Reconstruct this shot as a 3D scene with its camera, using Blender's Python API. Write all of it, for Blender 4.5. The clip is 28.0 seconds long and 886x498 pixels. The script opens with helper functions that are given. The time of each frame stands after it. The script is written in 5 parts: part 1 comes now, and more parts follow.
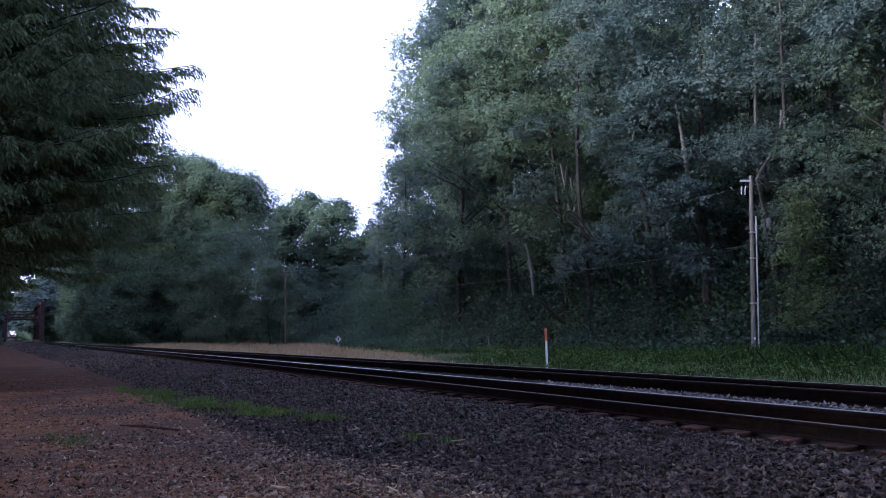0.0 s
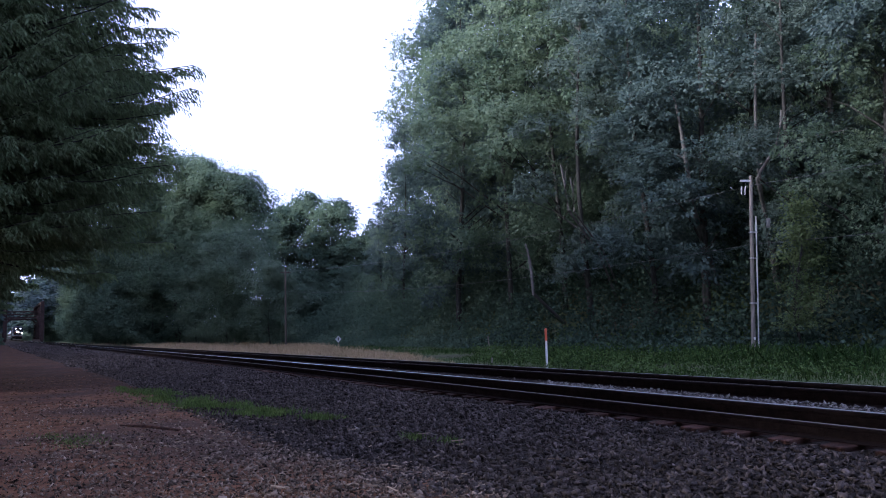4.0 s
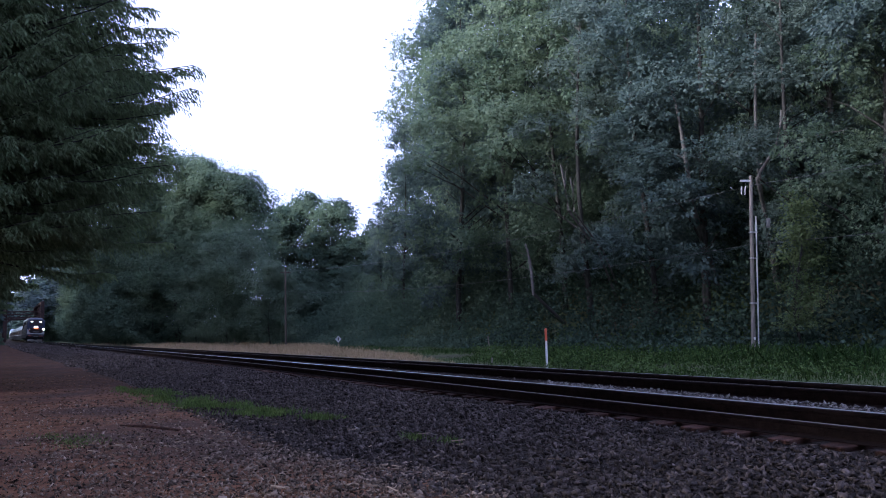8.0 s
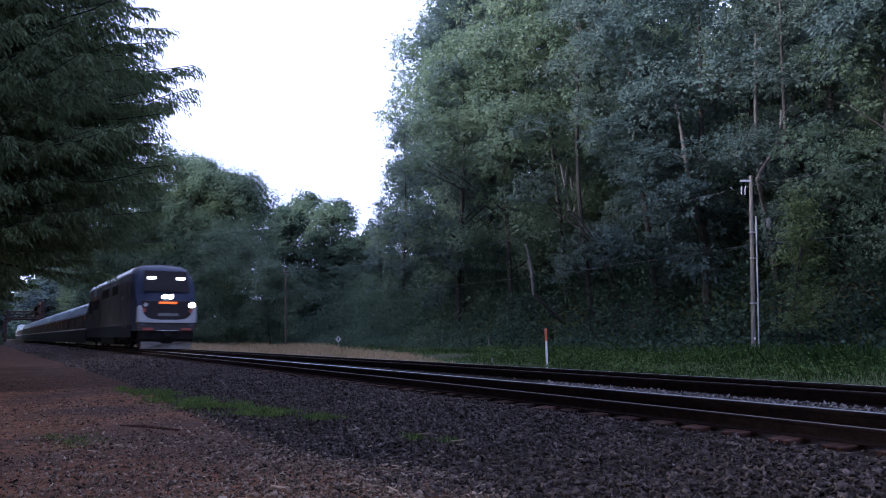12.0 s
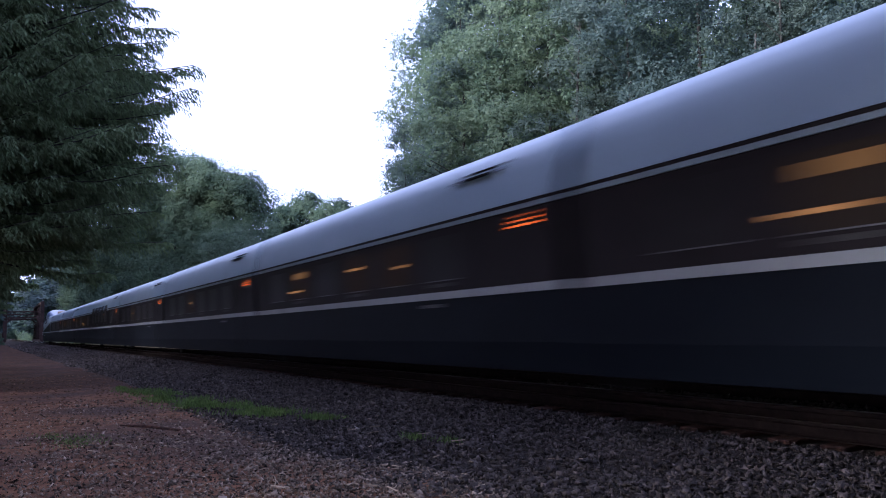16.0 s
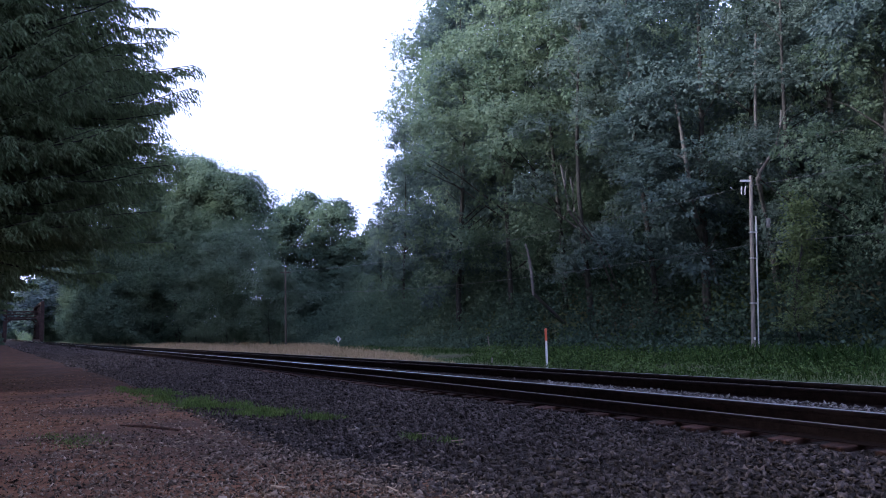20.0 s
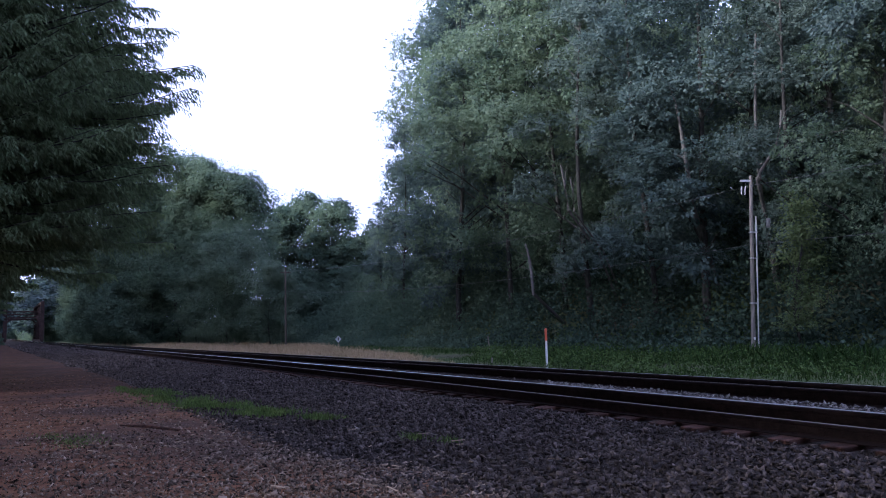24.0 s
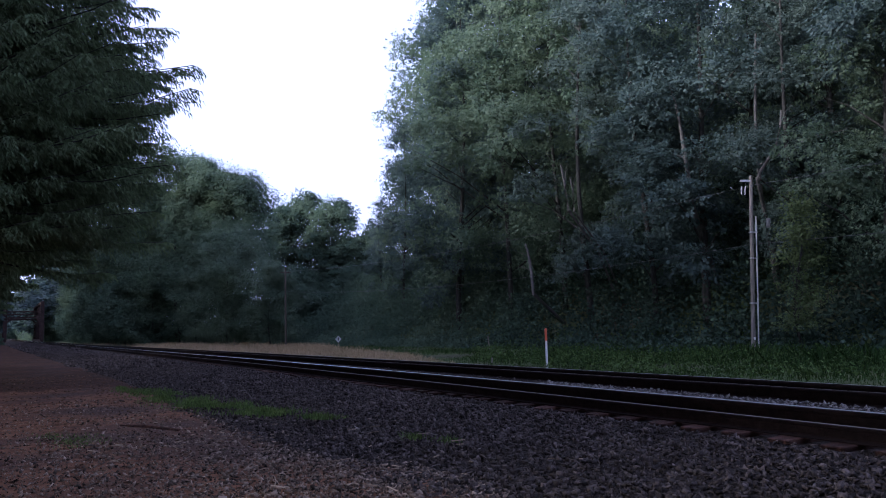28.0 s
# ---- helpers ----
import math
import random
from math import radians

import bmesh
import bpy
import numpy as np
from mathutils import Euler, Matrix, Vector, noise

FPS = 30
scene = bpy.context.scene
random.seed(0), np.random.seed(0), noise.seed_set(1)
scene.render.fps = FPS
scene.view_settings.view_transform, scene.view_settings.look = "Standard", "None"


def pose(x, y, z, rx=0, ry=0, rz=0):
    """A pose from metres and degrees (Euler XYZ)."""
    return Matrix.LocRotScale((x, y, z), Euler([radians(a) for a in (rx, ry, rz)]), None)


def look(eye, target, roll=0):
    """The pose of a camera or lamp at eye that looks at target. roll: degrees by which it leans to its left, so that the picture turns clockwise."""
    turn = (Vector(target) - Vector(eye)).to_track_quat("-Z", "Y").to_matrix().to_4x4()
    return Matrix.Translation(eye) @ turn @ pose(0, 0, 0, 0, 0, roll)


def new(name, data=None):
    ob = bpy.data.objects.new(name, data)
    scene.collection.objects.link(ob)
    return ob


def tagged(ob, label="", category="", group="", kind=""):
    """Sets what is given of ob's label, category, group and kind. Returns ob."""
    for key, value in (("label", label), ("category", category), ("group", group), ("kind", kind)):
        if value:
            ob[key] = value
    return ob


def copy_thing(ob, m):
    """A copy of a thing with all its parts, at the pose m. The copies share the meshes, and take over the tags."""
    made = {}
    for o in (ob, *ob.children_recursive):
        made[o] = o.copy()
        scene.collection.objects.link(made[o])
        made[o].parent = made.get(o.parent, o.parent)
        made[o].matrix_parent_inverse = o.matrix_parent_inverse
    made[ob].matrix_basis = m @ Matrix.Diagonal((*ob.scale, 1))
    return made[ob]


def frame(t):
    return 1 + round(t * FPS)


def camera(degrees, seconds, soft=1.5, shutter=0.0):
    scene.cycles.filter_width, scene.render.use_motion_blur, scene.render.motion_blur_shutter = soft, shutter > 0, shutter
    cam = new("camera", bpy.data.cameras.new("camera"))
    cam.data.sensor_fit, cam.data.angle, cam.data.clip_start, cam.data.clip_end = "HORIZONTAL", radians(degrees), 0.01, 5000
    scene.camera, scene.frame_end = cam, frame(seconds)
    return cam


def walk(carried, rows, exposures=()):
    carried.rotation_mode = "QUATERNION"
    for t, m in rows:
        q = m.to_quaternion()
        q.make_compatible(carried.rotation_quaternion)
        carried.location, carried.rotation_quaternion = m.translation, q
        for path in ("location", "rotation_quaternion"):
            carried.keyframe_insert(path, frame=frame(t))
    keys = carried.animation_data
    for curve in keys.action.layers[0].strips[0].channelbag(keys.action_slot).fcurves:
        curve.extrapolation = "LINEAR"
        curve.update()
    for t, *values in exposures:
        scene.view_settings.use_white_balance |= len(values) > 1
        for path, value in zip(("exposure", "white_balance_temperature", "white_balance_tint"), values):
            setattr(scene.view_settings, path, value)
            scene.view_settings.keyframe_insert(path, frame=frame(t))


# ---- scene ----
cam = camera(58.18, 28.0, soft=1.0, shutter=0.7)
EYE = (0.0, 0.0, 0.80)
VIEW = look(EYE, (-8.787, 4.673, 1.773), -1.425)
walk(cam, [(0.0, VIEW), (28.0, VIEW)], exposures=[(0.0, 1.02, 6100, 12), (13.0, 1.04, 6100, 12), (15.0, 1.14, 6100, 12), (20.5, 1.16, 6100, 12), (24.0, 1.04, 6100, 12), (27.8, 1.02, 6100, 12), (28.0, 0.60, 6100, 12)])

# ---- light ----
SUN_AZ, SUN_EL = 190.0, 24.0
world = bpy.data.worlds.new("world")
scene.world = world
world.use_nodes = True
wn, wl = world.node_tree.nodes, world.node_tree.links
sky = wn.new("ShaderNodeTexSky")
sky.sky_type = "NISHITA"
sky.sun_disc = False
sky.sun_elevation, sky.sun_rotation = radians(SUN_EL), radians(SUN_AZ)
sky.air_density, sky.dust_density, sky.ozone_density = 1.0, 3.0, 1.0
veil = wn.new("ShaderNodeMixRGB")  # thin even cloud over the clear sky
veil.inputs[0].default_value = 0.72
veil.inputs[2].default_value = (8.0, 9.0, 15.2, 1)
wl.new(sky.outputs[0], veil.inputs[1])
wl.new(veil.outputs[0], wn["Background"].inputs[0])
wn["Background"].inputs[1].default_value = 0.118
sun_data = bpy.data.lights.new("sun", "SUN")
sun_data.energy, sun_data.angle, sun_data.color = 9.0, radians(22), (1.0, 0.97, 1.0)
sun = new("sun", sun_data)
sun.matrix_world = look((0, 0, 0), (-math.sin(radians(SUN_AZ)), -math.cos(radians(SUN_AZ)), -math.tan(radians(SUN_EL))))


# ---- materials ----
def mat(name, c1, c2, scale=4.0, rough=0.8, bump=0.0, bscale=60.0, metal=0.0, vary=0.0, island=False,
        c3=None, s3=0.6, stretch=(1, 1, 1), trans=0.0, spec=0.5, dist=0.02):
    m = bpy.data.materials.new(name)
    m.use_nodes = True
    nt = m.node_tree
    n, ln = nt.nodes, nt.links
    b = n["Principled BSDF"]
    tc = n.new("ShaderNodeTexCoord")
    mp = n.new("ShaderNodeMapping")
    mp.inputs["Scale"].default_value = stretch
    ln.new(tc.outputs["Object"], mp.inputs[0])
    no = n.new("ShaderNodeTexNoise")
    no.inputs["Scale"].default_value = scale
    no.inputs["Detail"].default_value = 6
    ln.new(mp.outputs[0], no.inputs["Vector"])
    mix = n.new("ShaderNodeValToRGB")
    mix.color_ramp.elements[0].position, mix.color_ramp.elements[1].position = 0.35, 0.68
    mix.color_ramp.elements[0].color, mix.color_ramp.elements[1].color = (*c1, 1), (*c2, 1)
    ln.new(no.outputs[0], mix.inputs[0])
    col = mix.outputs[0]
    if c3:
        n2 = n.new("ShaderNodeTexNoise")
        n2.inputs["Scale"].default_value = s3
        n2.inputs["Detail"].default_value = 4
        ln.new(mp.outputs[0], n2.inputs["Vector"])
        r2 = n.new("ShaderNodeMapRange")
        r2.inputs[1].default_value, r2.inputs[2].default_value = 0.45, 0.65
        ln.new(n2.outputs[0], r2.inputs[0])
        mx = n.new("ShaderNodeMixRGB")
        mx.inputs[2].default_value = (*c3, 1)
        ln.new(r2.outputs[0], mx.inputs[0])
        ln.new(col, mx.inputs[1])
        col = mx.outputs[0]
    if vary:
        src = n.new("ShaderNodeNewGeometry").outputs["Random Per Island"] if island else n.new("ShaderNodeObjectInfo").outputs["Random"]
        rg = n.new("ShaderNodeMapRange")
        rg.inputs[3].default_value, rg.inputs[4].default_value = 1 - vary, 1 + vary
        ln.new(src, rg.inputs[0])
        hs = n.new("ShaderNodeHueSaturation")
        ln.new(rg.outputs[0], hs.inputs["Value"])
        ln.new(col, hs.inputs["Color"])
        col = hs.outputs[0]
    ln.new(col, b.inputs["Base Color"])
    b.inputs["Roughness"].default_value = rough
    b.inputs["Metallic"].default_value = metal
    b.inputs["Specular IOR Level"].default_value = spec
    if bump:
        nb = n.new("ShaderNodeTexNoise")
        nb.inputs["Scale"].default_value = bscale
        nb.inputs["Detail"].default_value = 5
        ln.new(mp.outputs[0], nb.inputs["Vector"])
        bp = n.new("ShaderNodeBump")
        bp.inputs["Strength"].default_value = bump
        bp.inputs["Distance"].default_value = dist
        ln.new(nb.outputs[0], bp.inputs["Height"])
        ln.new(bp.outputs[0], b.inputs["Normal"])
    if trans:
        out = n["Material Output"]
        tr = n.new("ShaderNodeBsdfTranslucent")
        ln.new(col, tr.inputs[0])
        ms = n.new("ShaderNodeMixShader")
        ms.inputs[0].default_value = trans
        ln.new(b.outputs[0], ms.inputs[1])
        ln.new(tr.outputs[0], ms.inputs[2])
        ln.new(ms.outputs[0], out.inputs[0])
    return m


def glow(name, c, s):
    m = bpy.data.materials.new(name)
    m.use_nodes = True
    b = m.node_tree.nodes["Principled BSDF"]
    b.inputs["Base Color"].default_value = (0.02, 0.018, 0.016, 1)
    b.inputs["Emission Color"].default_value = (*c, 1)
    b.inputs["Emission Strength"].default_value = s
    b.inputs["Specular IOR Level"].default_value = 0.1
    return m


DIRT = mat("dirt", (0.064, 0.028, 0.015), (0.155, 0.075, 0.042), 5.5, 0.95, 1.0, 40, c3=(0.050, 0.030, 0.024), s3=0.45, spec=0.08)
# Dirt under the firs: their shade is put into a darker colour.
DIRT_FIR_SHADE = mat("dirt_fir_shade", (0.030, 0.0145, 0.0095), (0.076, 0.037, 0.024), 4.5, 0.95, 1.0, 35, c3=(0.032, 0.019, 0.014), s3=0.5, spec=0.06)
# Shade in the gaps between the stones is put into this darker bed colour.
BALLAST = mat("ballast", (0.0085, 0.0068, 0.0060), (0.032, 0.0248, 0.0215), 22, 0.95, 1.0, 26, c3=(0.032, 0.024, 0.022), s3=0.5, dist=0.06, spec=0.08)
STONE = mat("stone", (0.028, 0.0222, 0.0205), (0.071, 0.0565, 0.0525), 9, 0.85, 0.5, 80, vary=0.8, island=True, spec=0.10)
STONE_PALE = mat("stone_pale", (0.11, 0.10, 0.097), (0.25, 0.225, 0.21), 9, 0.8, 0.4, 80, vary=0.6, island=True, spec=0.1)
PEBBLE = mat("pebble", (0.060, 0.043, 0.034), (0.175, 0.138, 0.112), 9, 0.9, 0.3, 120, vary=0.95, island=True, spec=0.08)
SLEEPER = mat("sleeper_wood", (0.014, 0.009, 0.008), (0.055, 0.027, 0.020), 5, 0.9, 0.8, 40, vary=0.5, stretch=(4, 0.5, 4), spec=0.08)
RAIL = mat("rail_steel", (0.008, 0.006, 0.006), (0.018, 0.012, 0.011), 12, 0.9, 0.4, 60, spec=0.02)
# Sky light on the tops of the spare rails, put into a lighter grey.
RAIL_SKY_TOP = mat("rail_sky_top", (0.075, 0.066, 0.062), (0.125, 0.112, 0.105), 10, 0.8, 0.2, 60, spec=0.04)
RAIL_TOP = mat("rail_polished", (0.24, 0.24, 0.25), (0.32, 0.32, 0.33), 8, 0.4, 0.05, 90, metal=1.0, stretch=(0.1, 4, 4))
LITTER = mat("leaf_litter", (0.05, 0.03, 0.02), (0.16, 0.10, 0.065), 3, 0.9, vary=0.6, island=True, spec=0.08)
GRASS = mat("grass", (0.018, 0.043, 0.011), (0.042, 0.082, 0.022), 1.2, 0.8, vary=0.45, island=True, trans=0.2, spec=0.08)
VERGE = mat("verge_grass", (0.052, 0.090, 0.024), (0.105, 0.150, 0.045), 3, 0.8, vary=0.4, island=True, trans=0.25, spec=0.12)
WEED = mat("weed_leaf", (0.035, 0.066, 0.018), (0.080, 0.125, 0.036), 0.6, 0.8, vary=0.4, island=True, trans=0.25, spec=0.15)
DRY = mat("dry_grass", (0.33, 0.235, 0.140), (0.50, 0.37, 0.23), 2, 0.8, vary=0.35, island=True, trans=0.25, spec=0.08)
SOIL = mat("meadow_soil", (0.04, 0.06, 0.022), (0.075, 0.085, 0.035), 0.8, 0.95, 0.6, 14, c3=(0.05, 0.045, 0.03), s3=0.12, spec=0.08)
BARK = mat("bark", (0.022, 0.022, 0.021), (0.050, 0.049, 0.047), 6, 0.95, 0.8, 30, stretch=(3, 3, 0.6), spec=0.08)
GREY_BARK = mat("grey_bark", (0.055, 0.052, 0.052), (0.12, 0.113, 0.11), 5, 0.9, 0.5, 30, c3=(0.05, 0.048, 0.046), s3=2.0)
LEAF_DOME = mat("leaf_far_green", (0.060, 0.098, 0.066), (0.108, 0.152, 0.098), 0.35, 0.6, vary=0.1, island=True, trans=0.46, spec=0.12)
BIRCH = mat("pale_bark", (0.050, 0.048, 0.046), (0.115, 0.110, 0.106), 5, 0.85, 0.4, 30, c3=(0.08, 0.075, 0.07), s3=2.0)
FIR = mat("fir_needles", (0.085, 0.125, 0.062), (0.155, 0.205, 0.105), 0.7, 0.7, vary=0.3, island=True, trans=0.45, spec=0.18)
LEAF = mat("leaf_green", (0.053, 0.082, 0.074), (0.099, 0.134, 0.117), 0.35, 0.55, vary=0.12, island=True, trans=0.46, spec=0.2)
LEAF_DARK = mat("leaf_dark", (0.041, 0.068, 0.067), (0.077, 0.113, 0.104), 0.35, 0.55, vary=0.12, island=True, trans=0.46, spec=0.2)
LEAF_PALE = mat("leaf_pale", (0.065, 0.105, 0.070), (0.122, 0.166, 0.108), 0.35, 0.55, vary=0.12, island=True, trans=0.46, spec=0.2)
# Leaf tone of the far growth, with its shade and haze put in.
LEAF_FAR_TONED = mat("leaf_far_toned", (0.050, 0.082, 0.060), (0.094, 0.132, 0.092), 0.35, 0.8, vary=0.1, island=True, trans=0.4, spec=0.05)
LEAF_YOUNG = mat("leaf_young", (0.075, 0.112, 0.046), (0.14, 0.18, 0.078), 0.5, 0.55, vary=0.2, island=True, trans=0.4, spec=0.2)
IVY = mat("bramble_leaf", (0.024, 0.045, 0.035), (0.050, 0.080, 0.054), 0.5, 0.8, vary=0.35, island=True, trans=0.2, spec=0.15)
POLE_WOOD = mat("pole_wood", (0.12, 0.103, 0.092), (0.23, 0.205, 0.185), 7, 0.9, 0.5, 40, stretch=(4, 4, 0.3))
BROWN_POLE = mat("brown_pole_wood", (0.055, 0.040, 0.032), (0.10, 0.076, 0.062), 6, 0.9, 0.4, 30, stretch=(4, 4, 0.3))
CHIP = mat("wood_chip", (0.12, 0.085, 0.06), (0.28, 0.22, 0.165), 9, 0.9, vary=0.6, spec=0.1)
CONDUIT = mat("conduit", (0.36, 0.37, 0.39), (0.5, 0.5, 0.52), 5, 0.5, metal=0.3)
WIRE = mat("wire", (0.05, 0.05, 0.055), (0.09, 0.09, 0.1), 5, 0.6)
WHITE = mat("white_plastic", (0.62, 0.61, 0.6), (0.78, 0.77, 0.76), 12, 0.55)
ORANGE = mat("orange_plastic", (0.5, 0.08, 0.035), (0.62, 0.13, 0.05), 12, 0.5)
RUST = mat("rusty_bridge_steel", (0.024, 0.016, 0.016), (0.050, 0.032, 0.030), 1.2, 0.85, 0.4, 8, spec=0.08)
CAR_GREY = mat("car_grey_paint", (0.285, 0.355, 0.42), (0.33, 0.405, 0.475), 1.5, 0.36, c3=(0.265, 0.33, 0.39), s3=0.5, spec=0.5)
CAR_WHITE = mat("car_white_stripe", (0.30, 0.315, 0.335), (0.37, 0.385, 0.40), 2, 0.45)
CAR_BROWN = mat("car_brown_paint", (0.0180, 0.0140, 0.0170), (0.0260, 0.0205, 0.0240), 1.5, 0.5, spec=0.12)
CAR_GREEN = mat("car_green_paint", (0.0055, 0.0076, 0.0128), (0.0084, 0.0115, 0.0178), 1.5, 0.5, spec=0.07)
CAR_DARK = mat("car_underframe", (0.006, 0.006, 0.006), (0.016, 0.014, 0.013), 3, 0.85, 0.3, 20, spec=0.1)
CAR_BLUE = mat("car_blue_paint", (0.10, 0.13, 0.22), (0.13, 0.17, 0.28), 1.5, 0.3)
GLASS = mat("dark_glass", (0.016, 0.0130, 0.0155), (0.023, 0.019, 0.022), 2, 0.4, spec=0.15)
HEAD = glow("headlight_glow", (1.0, 0.95, 0.86), 110.0)
DITCH = glow("ditch_light_glow", (1.0, 0.90, 0.70), 60.0)
CAB_LAMP = glow("cab_lamp_glow", (0.9, 0.95, 1.0), 3.0)
AMBER = glow("amber_sign_glow", (1.0, 0.16, 0.03), 0.72)
WARM = glow("warm_lamp_glow", (1.0, 0.46, 0.18), 0.15)
PANEL_LIT = glow("lit_wall_panel", (1.0, 0.48, 0.18), 0.06)
PANEL_DIM = glow("dim_lit_window", (0.9, 0.40, 0.20), 0.003)
SILL = mat("window_sill_metal", (0.10, 0.10, 0.11), (0.16, 0.16, 0.17), 6, 0.5)
DULL_GREY = mat("dull_grey", (0.03, 0.028, 0.03), (0.045, 0.042, 0.045), 6, 0.6)
LOCO_PAINT = mat("loco_dark_paint", (0.036, 0.031, 0.033), (0.050, 0.043, 0.046), 1.5, 0.5, c3=(0.030, 0.026, 0.028), s3=0.4, spec=0.2)
LOCO_ROOF = mat("loco_roof_paint", (0.16, 0.165, 0.18), (0.24, 0.245, 0.26), 2, 0.35, spec=0.5)
APRON = mat("apron_brown", (0.060, 0.034, 0.030), (0.095, 0.056, 0.048), 3, 0.6, spec=0.2)
CAB_GLASS = mat("cab_glass", (0.006, 0.007, 0.009), (0.010, 0.011, 0.014), 2, 0.5, spec=0.08)
NAVY = mat("loco_navy_paint", (0.016, 0.022, 0.045), (0.026, 0.034, 0.062), 1.5, 0.5, spec=0.12)
RED_LENS = mat("red_lens", (0.22, 0.03, 0.022), (0.30, 0.05, 0.03), 9, 0.4)
PILOT = mat("worn_pale_paint", (0.24, 0.225, 0.215), (0.42, 0.40, 0.39), 3, 0.7, 0.2, 30, c3=(0.20, 0.17, 0.15), s3=1.5)
TAN = mat("tan_roof_unit", (0.34, 0.245, 0.175), (0.44, 0.33, 0.24), 3, 0.7)
STEEL = mat("steel", (0.25, 0.25, 0.26), (0.4, 0.4, 0.41), 8, 0.4, metal=0.9)


# ---- mesh helpers ----
def link_mesh(name, verts, faces, material, parent=None, label="", smooth=False):
    me = bpy.data.meshes.new(name)
    v = np.asarray(verts, dtype=np.float32)
    if isinstance(faces, np.ndarray):
        k = faces.shape[1]
        me.vertices.add(len(v))
        me.vertices.foreach_set("co", v.ravel())
        me.loops.add(faces.size)
        me.loops.foreach_set("vertex_index", faces.astype(np.int32).ravel())
        me.polygons.add(len(faces))
        me.polygons.foreach_set("loop_start", np.arange(0, faces.size, k, dtype=np.int32))
        me.update(calc_edges=True)
    else:
        me.from_pydata(v.tolist(), [], faces)
    if smooth:
        me.shade_smooth()
        me.set_sharp_from_angle(angle=radians(42))
    me.materials.append(material)
    ob = new(name, me)
    if parent:
        ob.parent = parent
    if label:
        ob["label"] = label
    return ob


def part(name, bm, material, parent=None, label="", smooth=False):
    me = bpy.data.meshes.new(name)
    bmesh.ops.recalc_face_normals(bm, faces=bm.faces[:])
    bm.to_mesh(me)
    bm.free()
    if smooth:
        me.shade_smooth()
        me.set_sharp_from_angle(angle=radians(42))
    me.materials.append(material)
    ob = new(name, me)
    if parent:
        ob.parent = parent
    if label:
        ob["label"] = label
    return ob


def box(x0, x1, y0, y1, z0, z1, bevel=0.0, bm=None):
    bm = bm or bmesh.new()
    g = bmesh.ops.create_cube(bm, size=1.0, matrix=Matrix.Translation(((x0 + x1) / 2, (y0 + y1) / 2, (z0 + z1) / 2)) @ Matrix.Diagonal((abs(x1 - x0), abs(y1 - y0), abs(z1 - z0), 1)))
    if bevel:
        es = list({e for v in g["verts"] for e in v.link_edges})
        bmesh.ops.bevel(bm, geom=es, offset=bevel, segments=2, affect="EDGES", profile=0.5)
    return bm


def tube(points, radii, sides=8, cap=True):
    """Verts and faces of a tapered tube along points."""
    pts = [Vector([float(q) for q in p]) for p in points]
    vs, fs = [], []
    for i, p in enumerate(pts):
        d = (pts[min(i + 1, len(pts) - 1)] - pts[max(i - 1, 0)]).normalized()
        a = d.orthogonal().normalized() if abs(d.z) < 0.95 else Vector((1, 0, 0)).cross(d).normalized()
        b = d.cross(a)
        for k in range(sides):
            w = 2 * math.pi * k / sides
            vs.append(p + (math.cos(w) * a + math.sin(w) * b) * float(radii[i]))
    for i in range(len(pts) - 1):
        for k in range(sides):
            k2 = (k + 1) % sides
            fs.append((i * sides + k, i * sides + k2, (i + 1) * sides + k2, (i + 1) * sides + k))
    if cap:
        fs.append(tuple(range(sides))[::-1])
        fs.append(tuple((len(pts) - 1) * sides + k for k in range(sides)))
    return [tuple(v) for v in vs], fs


def merge(pieces):
    vs, fs = [], []
    for v, f in pieces:
        o = len(vs)
        vs += v
        fs += [tuple(i + o for i in q) for q in f]
    return vs, fs


def unit(a):
    return a / np.maximum(np.linalg.norm(a, axis=1, keepdims=True), 1e-9)


def leaves(centres, dirs, length, width, rng, fold=0.12, level=0.0, norms=None):
    """Rhombic, slightly folded leaves: verts and quads."""
    n = len(centres)
    d = unit(dirs)
    s = unit(np.cross(d, unit(rng.normal(size=(n, 3))) + np.array([0, 0, level]) if norms is None else norms))
    up = np.cross(d, s)
    ln = (length * rng.uniform(0.7, 1.3, n))[:, None]
    wd = (width * rng.uniform(0.7, 1.3, n))[:, None]
    v = np.empty((n, 4, 3))
    v[:, 0] = centres - d * ln / 2
    v[:, 1] = centres + s * wd / 2 + up * fold * ln
    v[:, 2] = centres + d * ln / 2
    v[:, 3] = centres - s * wd / 2 + up * fold * ln
    return v.reshape(-1, 3), np.arange(4 * n).reshape(n, 4)


# ---- the line of the track ----
GX = np.linspace(-900, 700, 16001)
_k = np.interp(GX, [-900, -70, 0, 120, 130, 700], [-5.4e-5, -5.4e-5, 1.0356e-3, 1.0356e-3, 0, 0])
_i0 = int(np.argmin(abs(GX)))
GDY = -np.concatenate([[0], np.cumsum((_k[1:] + _k[:-1]) / 2 * 0.1)])
GDY -= GDY[_i0]
GY = np.concatenate([[0], np.cumsum((GDY[1:] + GDY[:-1]) / 2 * 0.1)])
GY += 7.0713 - GY[_i0]
GS = np.concatenate([[0], np.cumsum(0.1 * np.sqrt(1 + ((GDY[1:] + GDY[:-1]) / 2) ** 2))])
GS -= GS[_i0]


def cant(x):
    return np.interp(x, [-900, -70, 10, 700], [-0.0205, -0.0205, 0.1051, 0.1051]) / 1.507


